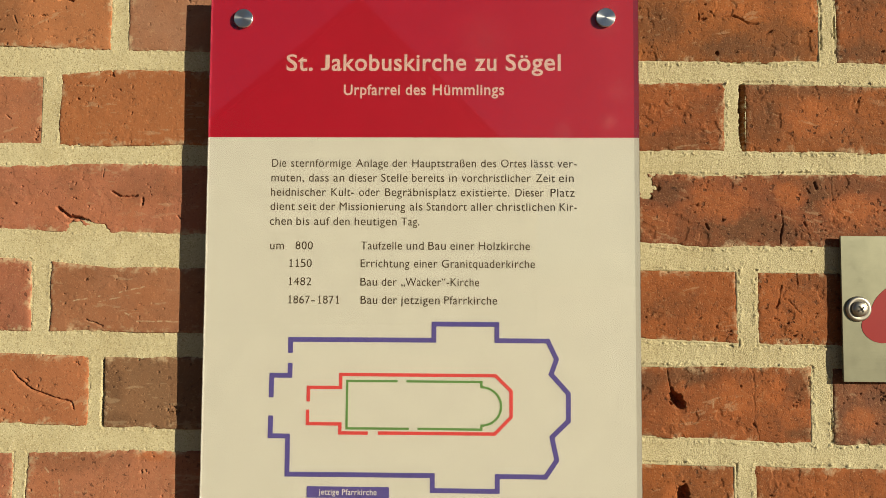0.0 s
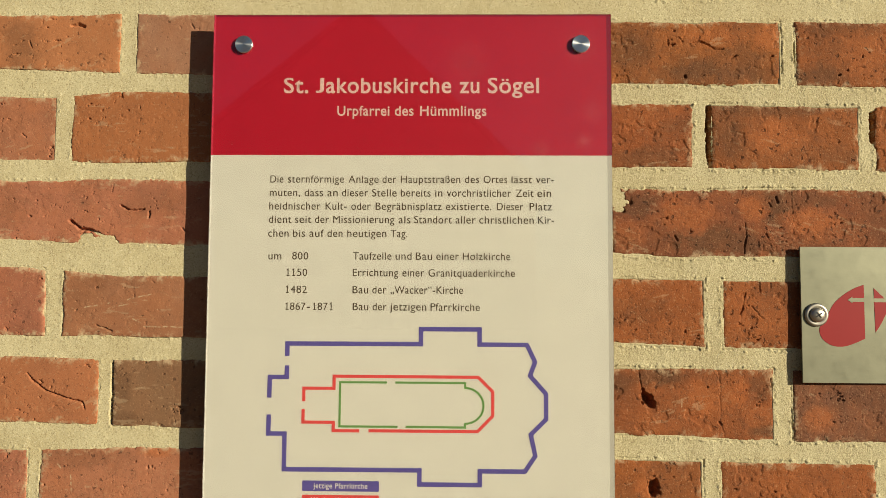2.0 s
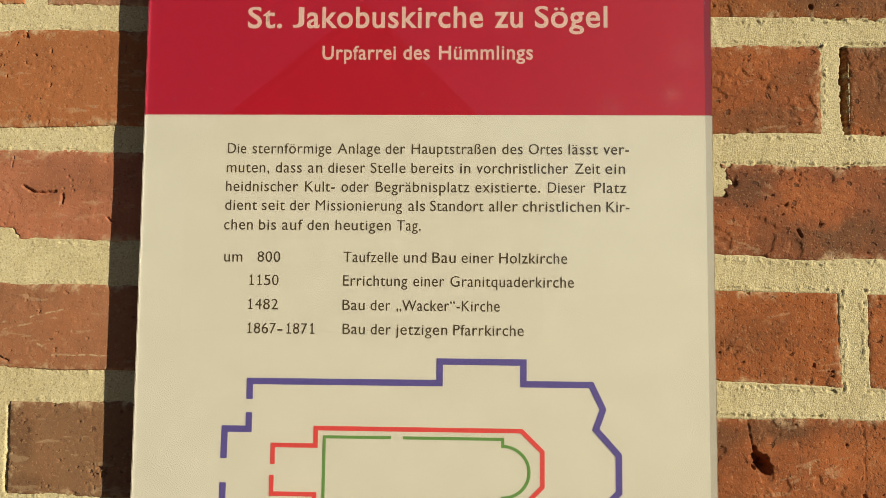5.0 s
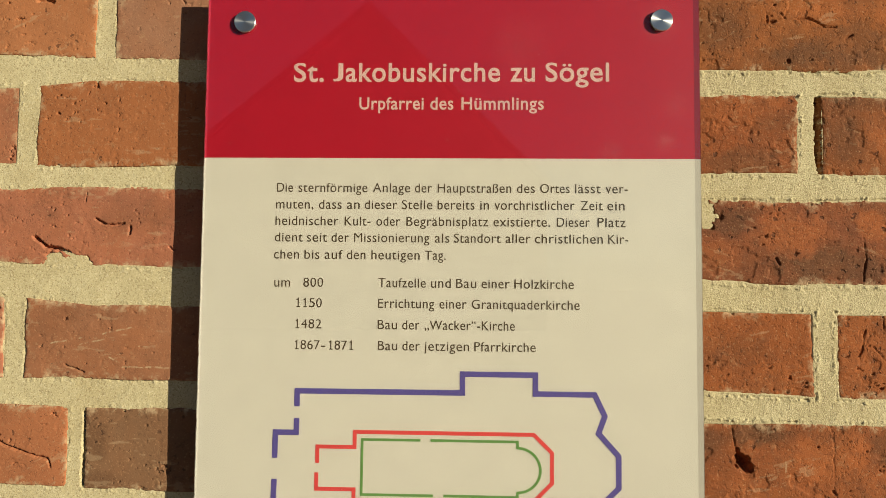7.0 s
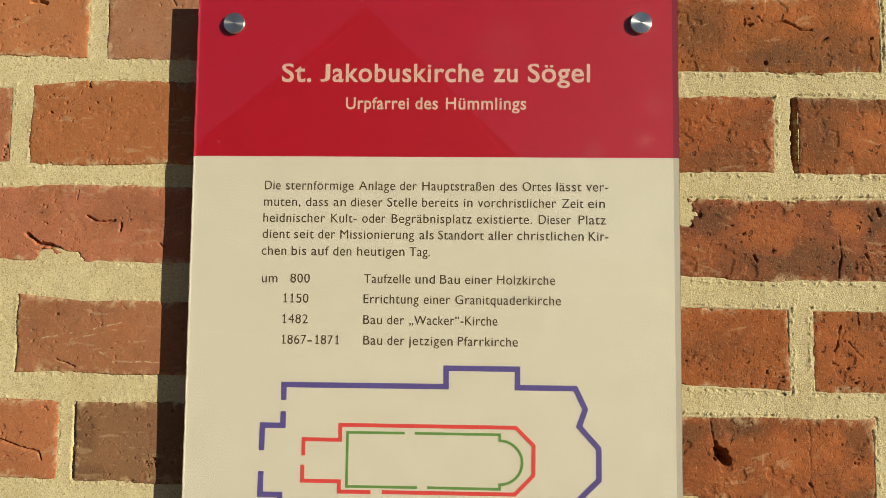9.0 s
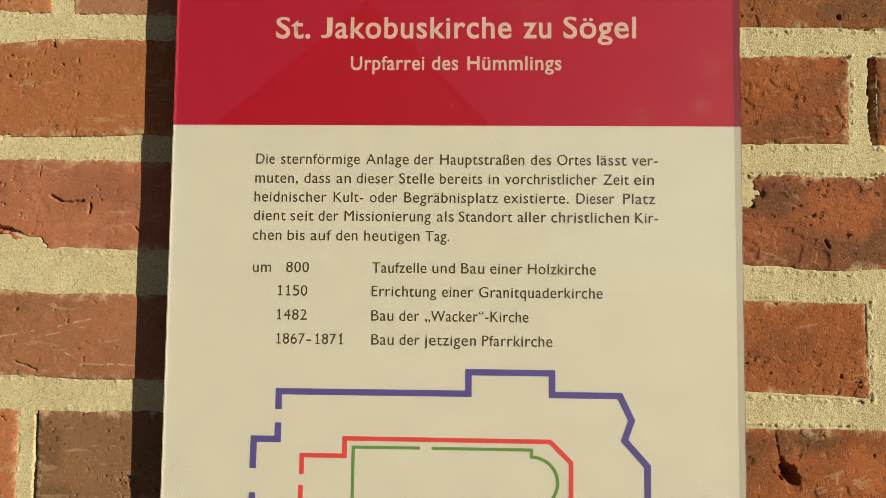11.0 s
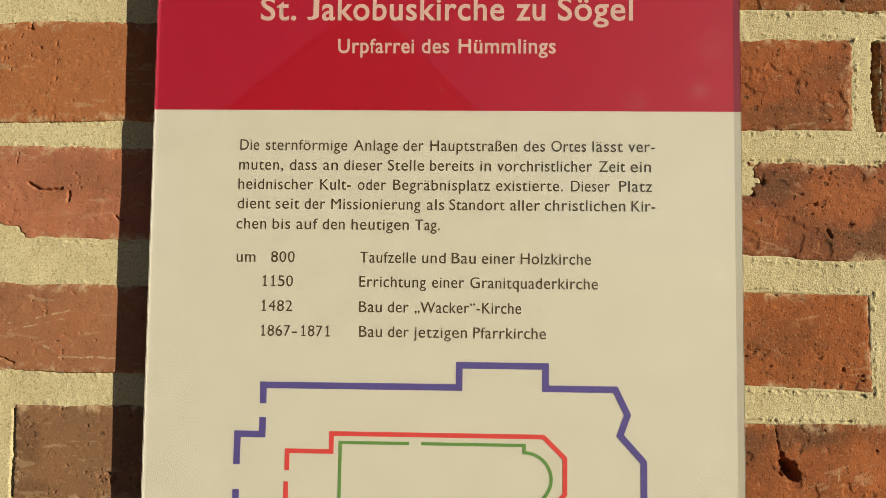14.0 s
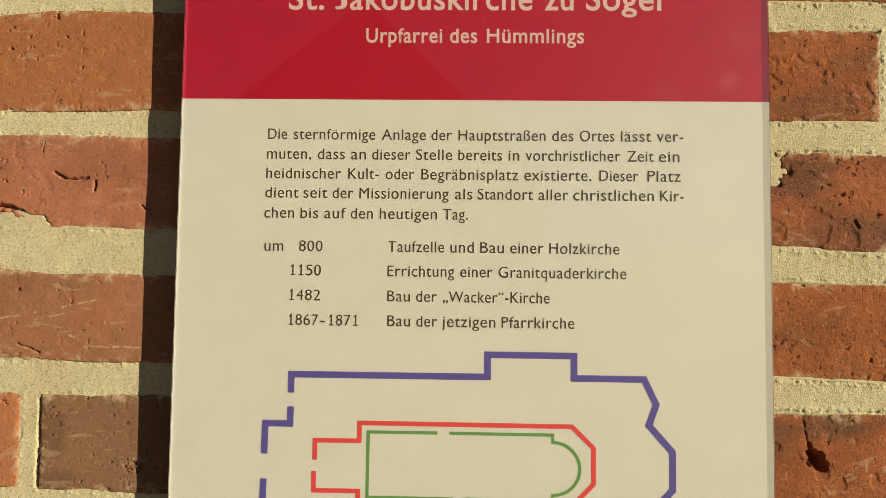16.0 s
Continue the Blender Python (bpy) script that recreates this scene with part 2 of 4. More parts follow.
# clear acrylic with dust specks, and wiped smears where hands have been
acrylic, n_, l_, b_ = material("clear_acrylic", (1, 1, 1), 0.012)
n_.remove(b_)
clear, gloss, pane = n_.new("ShaderNodeBsdfTransparent"), n_.new("ShaderNodeBsdfGlossy"), n_.new("ShaderNodeMixShader")
clear.inputs["Color"].default_value = (0.985, 0.985, 0.975, 1)
gloss.inputs["Roughness"].default_value = 0.015
fres = n_.new("ShaderNodeFresnel")
fres.inputs["IOR"].default_value = 1.54
l_.new(fres.outputs[0], pane.inputs[0])
l_.new(clear.outputs[0], pane.inputs[1])
l_.new(gloss.outputs[0], pane.inputs[2])
co = place_of(n_, l_)
veil = None
for sx, sz, r, k in ((0.052, 1.686, 0.026, 0.30), (0.050, 1.668, 0.018, 0.25), (0.157, 1.613, 0.009, 0.8), (0.1535, 1.701, 0.017, 0.6), (-0.094, 1.5965, 0.006, 0.9), (-0.150, 1.462, 0.012, 0.35), (0.145, 1.527, 0.016, 0.3), (0.118, 1.605, 0.010, 0.5), (0.165, 1.640, 0.012, 0.5)):
    far_ = n_.new("ShaderNodeVectorMath")
    far_.operation = "DISTANCE"
    l_.new(co, far_.inputs[0])
    far_.inputs[1].default_value = (sx, GLASS_Y, sz)
    fall = n_.new("ShaderNodeMapRange")
    fall.inputs["From Min"].default_value, fall.inputs["From Max"].default_value = r * 1.2, 0.0
    fall.inputs["To Max"].default_value = k * 0.17
    fall.interpolation_type = "SMOOTHSTEP"
    l_.new(far_.outputs["Value"], fall.inputs["Value"])
    if veil is None:
        veil = fall.outputs[0]
    else:
        top = n_.new("ShaderNodeMath")
        top.operation = "MAXIMUM"
        l_.new(veil, top.inputs[0])
        l_.new(fall.outputs[0], top.inputs[1])
        veil = top.outputs[0]
tilt = n_.new("ShaderNodeMapping")
tilt.inputs["Rotation"].default_value = (0, 1.1, 0)
tilt.inputs["Scale"].default_value = (0.6, 1, 1)
l_.new(co, tilt.inputs["Vector"])
streaks = speckle(n_, l_, tilt.outputs[0], 900, 6, 0.48, 0.74, 0.7)
both = n_.new("ShaderNodeMath")
both.operation = "MULTIPLY"
l_.new(veil, both.inputs[0])
l_.new(streaks, both.inputs[1])
specks = speckle(n_, l_, co, 260, 2, 0.735, 0.78)
most = n_.new("ShaderNodeMath")
most.operation, most.use_clamp = "MULTIPLY_ADD", True
l_.new(specks, most.inputs[0])
most.inputs[1].default_value = 0.12
l_.new(both.outputs[0], most.inputs[2])
dust = n_.new("ShaderNodeBsdfDiffuse")
dust.inputs["Color"].default_value = (0.7, 0.66, 0.6, 1)
mix = n_.new("ShaderNodeMixShader")
l_.new(most.outputs[0], mix.inputs[0])
l_.new(pane.outputs[0], mix.inputs[1])
l_.new(dust.outputs[0], mix.inputs[2])
l_.new(mix.outputs[0], n_["Material Output"].inputs["Surface"])

# stainless steel, brushed and turned
brushed, n_, l_, b_ = material("brushed_steel", (0.25, 0.23, 0.155), 0.45, 0.6)
co = place_of(n_, l_)
l_.new(blend(n_, l_, speckle(n_, l_, co, 45, 6, 0.3, 0.7, 0.65), (0.245, 0.250, 0.175), (0.21, 0.215, 0.150)), b_.inputs["Base Color"])
l_.new(blend(n_, l_, speckle(n_, l_, co, 80, 5, 0.3, 0.7), (0.40, 0.40, 0.40), (0.52, 0.52, 0.52)), b_.inputs["Roughness"])
stretch = n_.new("ShaderNodeMapping")
stretch.inputs["Scale"].default_value = (0.03, 1, 1)
l_.new(co, stretch.inputs["Vector"])
relief(n_, l_, b_, [(speckle(n_, l_, stretch.outputs[0], 3500, 3, 0.3, 0.7), 0.000012)])
steel, n_, l_, b_ = material("turned_steel", (0.78, 0.80, 0.77), 0.29, 0.95)
b_.inputs["Anisotropic"].default_value = 0.85
b_.inputs["Anisotropic Rotation"].default_value = 0.25
tan = n_.new("ShaderNodeTangent")
tan.direction_type, tan.axis = "RADIAL", "Y"
l_.new(tan.outputs[0], b_.inputs["Tangent"])

dull_zinc = material("dull_zinc", (0.44, 0.42, 0.36), 0.40, 0.95)[0]
paving, n_, l_, b_ = material("paving_stone", (0.22, 0.20, 0.17), 0.9)
co = place_of(n_, l_)
l_.new(blend(n_, l_, speckle(n_, l_, co, 4, 6, 0.35, 0.65), (0.30, 0.22, 0.15), (0.23, 0.16, 0.105)), b_.inputs["Base Color"])
house_brick, n_, l_, b_ = material("dull_brick", (0.20, 0.09, 0.06), 0.9)
co = place_of(n_, l_)
l_.new(blend(n_, l_, speckle(n_, l_, co, 3, 6, 0.35, 0.65), (0.22, 0.10, 0.065), (0.15, 0.07, 0.05)), b_.inputs["Base Color"])
roof_tile, n_, l_, b_ = material("roof_tile", (0.10, 0.05, 0.04), 0.8)
co = place_of(n_, l_)
l_.new(blend(n_, l_, speckle(n_, l_, co, 2, 6, 0.35, 0.65), (0.12, 0.06, 0.045), (0.07, 0.04, 0.035)), b_.inputs["Base Color"])

# ---- ground and the house across the way ----
bm = bmesh.new()
bmesh.ops.create_grid(bm, x_segments=2, y_segments=2, size=400)
me = bpy.data.meshes.new("ground")
bm.to_mesh(me)
bm.free()
me.materials.append(paving)
tagged(new("ground", me), "reddish brown paved ground before the church wall", "ground", kind="structure")

HX, HY, RIDGE, HALF = -3.47, -22.0, 11.57, 6.6
SLOPES = {-1: 0.83, 1: 1.0}
house = thing("house", (HX, HY - 5, 0), "shaded brick house with a steep gable across the street", "house")
EAVES = {side: RIDGE - HALF * SLOPES[side] for side in SLOPES}
part("gable_wall", slab([(HX - HALF + 0.3, 0), (HX + HALF - 0.3, 0), (HX + HALF - 0.3, EAVES[1]), (HX, RIDGE - 0.25), (HX - HALF + 0.3, EAVES[-1])], HY - 10, 9.8), house_brick, house)
for side in (-1, 1):
    low = EAVES[side] - 0.2 * SLOPES[side]
    part("roof", slab([(HX, RIDGE), (HX + side * (HALF + 0.2), low), (HX + side * (HALF + 0.2), low - 0.25), (HX, RIDGE - 0.25)], HY - 10.2, 10.2), roof_tile, house)

# ---- the brick wall ----
def row_level(left, right, x):
    return left + (right - left) * (x + 0.31) / 0.61


# courses: heights of top and bottom edge at x = -0.31 and at x = 0.30, then the bricks' ends
COURSES = [
    (1.7380, 1.6830, 1.7317, 1.6704, [(-0.545, -0.2793), (-0.2624, -0.014), (0.003, 0.078), (0.094, 0.3441), (0.3580, 0.606)]),
    (1.6611, 1.5965, 1.6512, 1.5923, [(-0.590, -0.3376), (-0.3219, -0.075), (-0.060, 0.050), (0.066, 0.2615), (0.2785, 0.4148), (0.4290, 0.680)]),
    (1.5801, 1.5205, 1.5712, 1.5110, [(-0.570, -0.452), (-0.436, -0.182), (-0.166, -0.050), (-0.034, 0.170), (0.1854, 0.446), (0.462, 0.58)]),
    (1.4903, 1.4326, 1.4889, 1.4265, [(-0.595, -0.3425), (-0.3243, -0.080), (-0.064, 0.050), (0.066, 0.2700), (0.2868, 0.400), (0.416, 0.662)]),
    (1.4134, 1.3518, 1.4085, 1.3445, [(-0.540, -0.2897), (-0.2744, -0.030), (-0.014, 0.090), (0.105, 0.3312), (0.3482, 0.596)]),
    (1.3302, 1.2700, 1.3246, 1.2640, [(-0.605, -0.3532), (-0.3400, -0.095), (-0.079, 0.030), (0.046, 0.2658), (0.2822, 0.4202), (0.436, 0.684)]),
]
# how far the courses' edges wander from the straight, in millimetres: (x, rise)
TOPS = [
    [(-0.34, -0.5), (-0.28, 1.8), (0.28, -1.5), (0.34, 0)],
    [(-0.366, -2.8), (-0.317, -1.2), (-0.282, 3.0), (-0.22, 4.1), (0.19, -0.4), (0.26, 1.5), (0.32, 1.1)],
    [(-0.352, -2.1), (-0.278, 0.8), (-0.25, 1.1), (0.2, 0), (0.27, 0), (0.33, 2.7)],
    [(-0.364, 6.7), (-0.316, 2.9), (-0.274, -1.4), (-0.22, -0.9), (0.19, 1.5), (0.3, 0)],
    [(-0.345, -0.2), (-0.263, -2.4), (-0.217, -0.5), (0.19, -1.1), (0.3, -0.4)],
    [(-0.331, -1.4), (-0.243, 2.9), (0.19, 0.4), (0.3, 0)],
]
FEET = [
    [(-0.372, 1.9), (-0.29, 0.2), (0.2, -2.0), (0.25, -0.6), (0.34, 0.2)],
    [(-0.358, 0.7), (-0.28, 0), (-0.22, 1.7), (0.19, -1.3), (0.25, -0.6), (0.4, -1.8)],
    [(-0.349, 0.4), (-0.24, -0.8), (0.19, -0.9), (0.245, -2.9), (0.283, -1.5)],
    [(-0.36, 0.8), (-0.246, 1.4), (0.191, 2.1), (0.26, -0.5)],
    [(-0.342, 1.7), (-0.243, 0.1), (0.19, 2.0), (0.302, -1.2)],
    [(0, 0), (1, 0)],
]
# clay colours, and how far each is burnt dark in blotches
ORANGE, PINK, UMBER = (0.40, 0.160, 0.070, 0.30), (0.335, 0.170, 0.100, 0.35), (0.215, 0.116, 0.062, 0.2)
BROWN, PALE = (0.325, 0.118, 0.048, 0.25), (0.37, 0.146, 0.082, 0.45)
RED, RUST, DARK = (0.262, 0.082, 0.025, 0.7), (0.275, 0.090, 0.026, 0.65), (0.205, 0.070, 0.030, 0.7)
TONES = [
    [ORANGE, PINK, RED, RUST, RED],
    [PALE, BROWN, RED, RED, RED, RED],
    [PALE, PALE, RED, RED, DARK, RED],
    [PALE, (0.318, 0.138, 0.075, 0.42), RED, RED, RED, RED],
    [ORANGE, UMBER, RED, (0.245, 0.073, 0.024, 0.75), (0.160, 0.068, 0.038, 0.6)],
    [PALE, PALE, RED, RED, RUST, RUST],
]
# cracks and holes: a broken line, half its width and its depth
FLAWS = [
    ([(-0.3214, 1.5416), (-0.3121, 1.5347), (-0.2986, 1.5321), (-0.2877, 1.5268), (-0.278, 1.5225)], 0.0011, 0.005),
    ([(-0.2737, 1.5561), (-0.2671, 1.5524), (-0.2591, 1.5508), (-0.2511, 1.5525)], 0.0007, 0.003),
    ([(-0.2462, 1.5504), (-0.2466, 1.5445)], 0.0007, 0.003),
    ([(-0.3559, 1.3992), (-0.3492, 1.3914), (-0.3383, 1.3837), (-0.3249, 1.3776), (-0.3142, 1.3751), (-0.3035, 1.3727), (-0.3007, 1.3660)], 0.0006, 0.0028),
    ([(0.2124, 1.3893), (0.2136, 1.3862)], 0.0008, 0.006),
    ([(0.2140, 1.3845), (0.2165, 1.3795)], 0.0014, 0.009),
    ([(0.2176, 1.3776), (0.2190, 1.3772)], 0.0009, 0.006),
    ([(0.2090, 1.4090), (0.2103, 1.3990), (0.2115, 1.3900)], 0.0003, 0.0014),
    ([(0.2817, 1.4084), (0.2829, 1.3890), (0.2824, 1.3611), (0.2862, 1.3459)], 0.00025, 0.0009),
    ([(0.2215, 1.3040), (0.2218, 1.2965)], 0.0032, 0.009),
    ([(-0.3261, 1.7278), (-0.3196, 1.7291), (-0.3140, 1.7278)], 0.0012, 0.003),
    ([(0.3093, 1.5294), (0.3079, 1.5190), (0.3069, 1.5125)], 0.0004, 0.002),
    ([(0.2431, 1.5297), (0.2460, 1.5252)], 0.0007, 0.002),
    ([(0.3366, 1.5656), (0.3385, 1.5605)], 0.0007, 0.002),
    ([(-0.2923, 1.4438), (-0.2842, 1.4413), (-0.2787, 1.4379)], 0.0005, 0.002),
    ([(0.1885, 1.5660), (0.1915, 1.5610)], 0.0065, 0.005),
    ([(-0.3050, 1.5190), (-0.2860, 1.5195)], 0.0065, 0.005),
]
FLAWS_BROKEN = [
    ([(0.2630, 1.7110), (0.2703, 1.7119), (0.2767, 1.7091), (0.2830, 1.7053), (0.2912, 1.7047)], 0.000495, 0.0021),
    ([(0.2502, 1.7157), (0.2538, 1.7119)], 0.000495, 0.0014),
    ([(0.2984, 1.6959), (0.3030, 1.6987)], 0.00066, 0.0021),
    ([(0.2551, 1.6790), (0.2556, 1.6775)], 0.00088, 0.0035),
    ([(0.3360, 1.6983), (0.3370, 1.6980)], 0.00066, 0.0028),
    ([(0.4136, 1.6877), (0.4235, 1.6874)], 0.000275, 0.0021),
    ([(0.3980, 1.6803), (0.3986, 1.6803)], 0.00066, 0.0028),
    ([(0.4053, 1.6846), (0.4059, 1.6846)], 0.000605, 0.0028),
    ([(0.3076, 1.5462), (0.3089, 1.5335), (0.3087, 1.5240)], 0.00022, 0.00112),
    ([(0.3296, 1.5613), (0.3322, 1.5566)], 0.000385, 0.0014),
    ([(0.3266, 1.5313), (0.3288, 1.5278)], 0.000605, 0.0014),
    ([(0.3514, 1.5706), (0.3519, 1.5429)], 0.000165, 0.00084),
    ([(0.2155, 1.3805), (0.2180, 1.3770)], 0.0034, 0.012),
]
FLAWS_SMALL = [
    ([(0.3073, 1.4763), (0.3047, 1.4627), (0.3023, 1.4570)], 0.00033, 0.0014),
    ([(0.3127, 1.4650), (0.3226, 1.4537)], 0.000275, 0.00126),
    ([(0.3200, 1.4900), (0.3213, 1.4764)], 0.00033, 0.0014),
    ([(0.2117, 1.4888), (0.2118, 1.4880)], 0.00077, 0.0028),
    ([(0.2711, 1.3914), (0.2716, 1.3908)], 0.00066, 0.0028),
    ([(0.2820, 1.3588), (0.2824, 1.3582)], 0.00132, 0.0014),
    ([(0.3150, 1.3752), (0.3153, 1.3746)], 0.00055, 0.0021),
    ([(0.3292, 1.3992), (0.3311, 1.3836), (0.3329, 1.3724)], 0.000605, 0.0028),
    ([(-0.3469, 1.7348), (-0.3418, 1.7348)], 0.000385, 0.0014),
    ([(-0.3664, 1.7128), (-0.3634, 1.7063)], 0.00044, 0.00154),
    ([(-0.2112, 1.7294), (-0.2087, 1.7257)], 0.000495, 0.0014),
    ([(-0.2963, 1.7020), (-0.2797, 1.7005)], 0.000165, 0.00056),
    ([(-0.2758, 1.6424), (-0.2750, 1.6398), (-0.2728, 1.6396)], 0.00033, 0.00084),
    ([(-0.2149, 1.5350), (-0.2103, 1.5323)], 0.00055, 0.0021),
    ([(-0.2813, 1.5757), (-0.2821, 1.5684)], 0.000275, 0.00112),
    ([(-0.3701, 1.6238), (-0.3662, 1.6201)], 0.000385, 0.0014),
    ([(-0.3469, 1.4868), (-0.3455, 1.4862)], 0.000605, 0.0021),
    ([(-0.2884, 1.6324), (-0.2880, 1.6320)], 0.00044, 0.0014),
]
# where the fire left a brick darker (above nought) or redder: middle, half width and height, how far
PATCHES = [
    (0.290, 1.6850, 0.060, 0.013, 0.75), (0.312, 1.7000, 0.030, 0.014, 0.45), (0.335, 1.7150, 0.024, 0.012, -0.7), (0.285, 1.7180, 0.025, 0.012, -0.6),
    (0.381, 1.6790, 0.022, 0.012, 0.7), (0.393, 1.7270, 0.045, 0.009, 0.5), (0.425, 1.7000, 0.030, 0.020, -0.5), (0.205, 1.7000, 0.020, 0.020, 0.4),
    (0.279, 1.5270, 0.034, 0.014, 0.9), (0.338, 1.5560, 0.020, 0.016, 0.9), (0.306, 1.5210, 0.040, 0.010, 0.8), (0.211, 1.5570, 0.026, 0.012, 0.7), (0.368, 1.5620, 0.025, 0.008, 0.6),
    (0.316, 1.5560, 0.013, 0.011, -1.0), (0.252, 1.5480, 0.028, 0.014, -0.8), (0.372, 1.5400, 0.025, 0.014, -0.9), (0.203, 1.5330, 0.012, 0.012, -0.5),
]
PATCHES_LOW = [
    (0.215, 1.6020, 0.040, 0.010, 0.6), (0.245, 1.6330, 0.016, 0.008, 0.35), (0.345, 1.6480, 0.050, 0.007, 0.6), (0.335, 1.6220, 0.030, 0.014, -0.7), (0.300, 1.6150, 0.012, 0.018, 0.4), (0.395, 1.6030, 0.020, 0.010, 0.4),
    (0.231, 1.4000, 0.022, 0.009, 0.9), (0.193, 1.3960, 0.014, 0.010, 0.6), (0.314, 1.3920, 0.018, 0.012, 0.6), (0.322, 1.3520, 0.016, 0.008, 0.8),
    (0.268, 1.3800, 0.020, 0.018, -0.8), (0.296, 1.3900, 0.014, 0.014, -0.9), (0.315, 1.3660, 0.014, 0.010, -0.6), (0.372, 1.3610, 0.013, 0.012, -0.9),
    (0.212, 1.3005, 0.008, 0.007, -1.0), (0.315, 1.4600, 0.030, 0.020, -0.4), (0.205, 1.4600, 0.040, 0.012, 0.35),
    (-0.373, 1.7130, 0.016, 0.020, 0.45), (-0.380, 1.5540, 0.016, 0.018, 0.4), (-0.308, 1.5583, 0.008, 0.007, 0.3), (-0.235, 1.5600, 0.030, 0.014, 0.25),
    (-0.267, 1.3900, 0.010, 0.014, 0.55), (-0.264, 1.3570, 0.016, 0.007, 0.5), (-0.300, 1.3220, 0.040, 0.010, 0.3), (-0.233, 1.3270, 0.014, 0.004, -0.8),
]
# pale scratches across a brick
SCRATCHES = [
    [(-0.2637, 1.4677), (-0.2534, 1.4698), (-0.2416, 1.4725)],
    [(-0.2810, 1.4596), (-0.2625, 1.4635)],
    [(-0.2355, 1.4585), (-0.2218, 1.4587)],
    [(-0.2478, 1.4428), (-0.2109, 1.4424)],
    [(-0.3043, 1.4602), (-0.2804, 1.4644)],
    [(-0.2585, 1.4497), (-0.2511, 1.4461)],
    [(-0.3247, 1.3177), (-0.3209, 1.3126)],
    [(-0.3117, 1.3066), (-0.3102, 1.2910)],
    [(0.2480, 1.3800), (0.2478, 1.3730)],
]
# slots where mortar has fallen from a joint
SLOTS = [
    ([(0.2772, 1.6500), (0.2766, 1.6360), (0.2758, 1.6229), (0.2761, 1.6080), (0.2774, 1.5955)], 0.0018, 0.024),
    ([(0.4275, 1.6440), (0.4270, 1.6180)], 0.0018, 0.018),
    ([(-0.2755, 1.4080), (-0.2762, 1.3540)], 0.0012, 0.004),
]


def carve(x, z, flaws, ragged=0.6):
    push = np.zeros(x.shape)
    wob = 1 + ragged * rough(x, z, 0.004, 91, 3)
    x, z = x + 0.0022 * ragged * rough(x, z, 0.006, 93, 4, 0.7), z + 0.0022 * ragged * rough(x, z, 0.007, 97, 4, 0.7)
    for line, half, depth in flaws:
        lo, hi = np.array(line).min(0) - 0.03, np.array(line).max(0) + 0.03
        if hi[0] < x.min() or lo[0] > x.max() or hi[1] < z.min() or lo[1] > z.max():
            continue
        d = near_line(x, z, line) / (half * wob)
        push = np.maximum(push, depth * np.clip(1.6 - d, 0, 1))
    return push


def wave(s, seed, wander=None):
    """A gently uneven edge along s, on top of how its course wanders."""
    out = 0.0008 * rough(s, np.full_like(s, 0.31 * seed), 0.030, seed, 4, 0.7)
    if wander:
        xs, rise = zip(*wander)
        out = out + 0.001 * np.interp(s, xs, rise)
    return out


def bed(x, seed):
    """Rise of the lower and the upper edge of a brick along x."""
    row = seed // 100
    return wave(x, seed + 31, FEET[row] if row < 6 else None), wave(x, seed + 32, TOPS[row] if row < 6 else None)


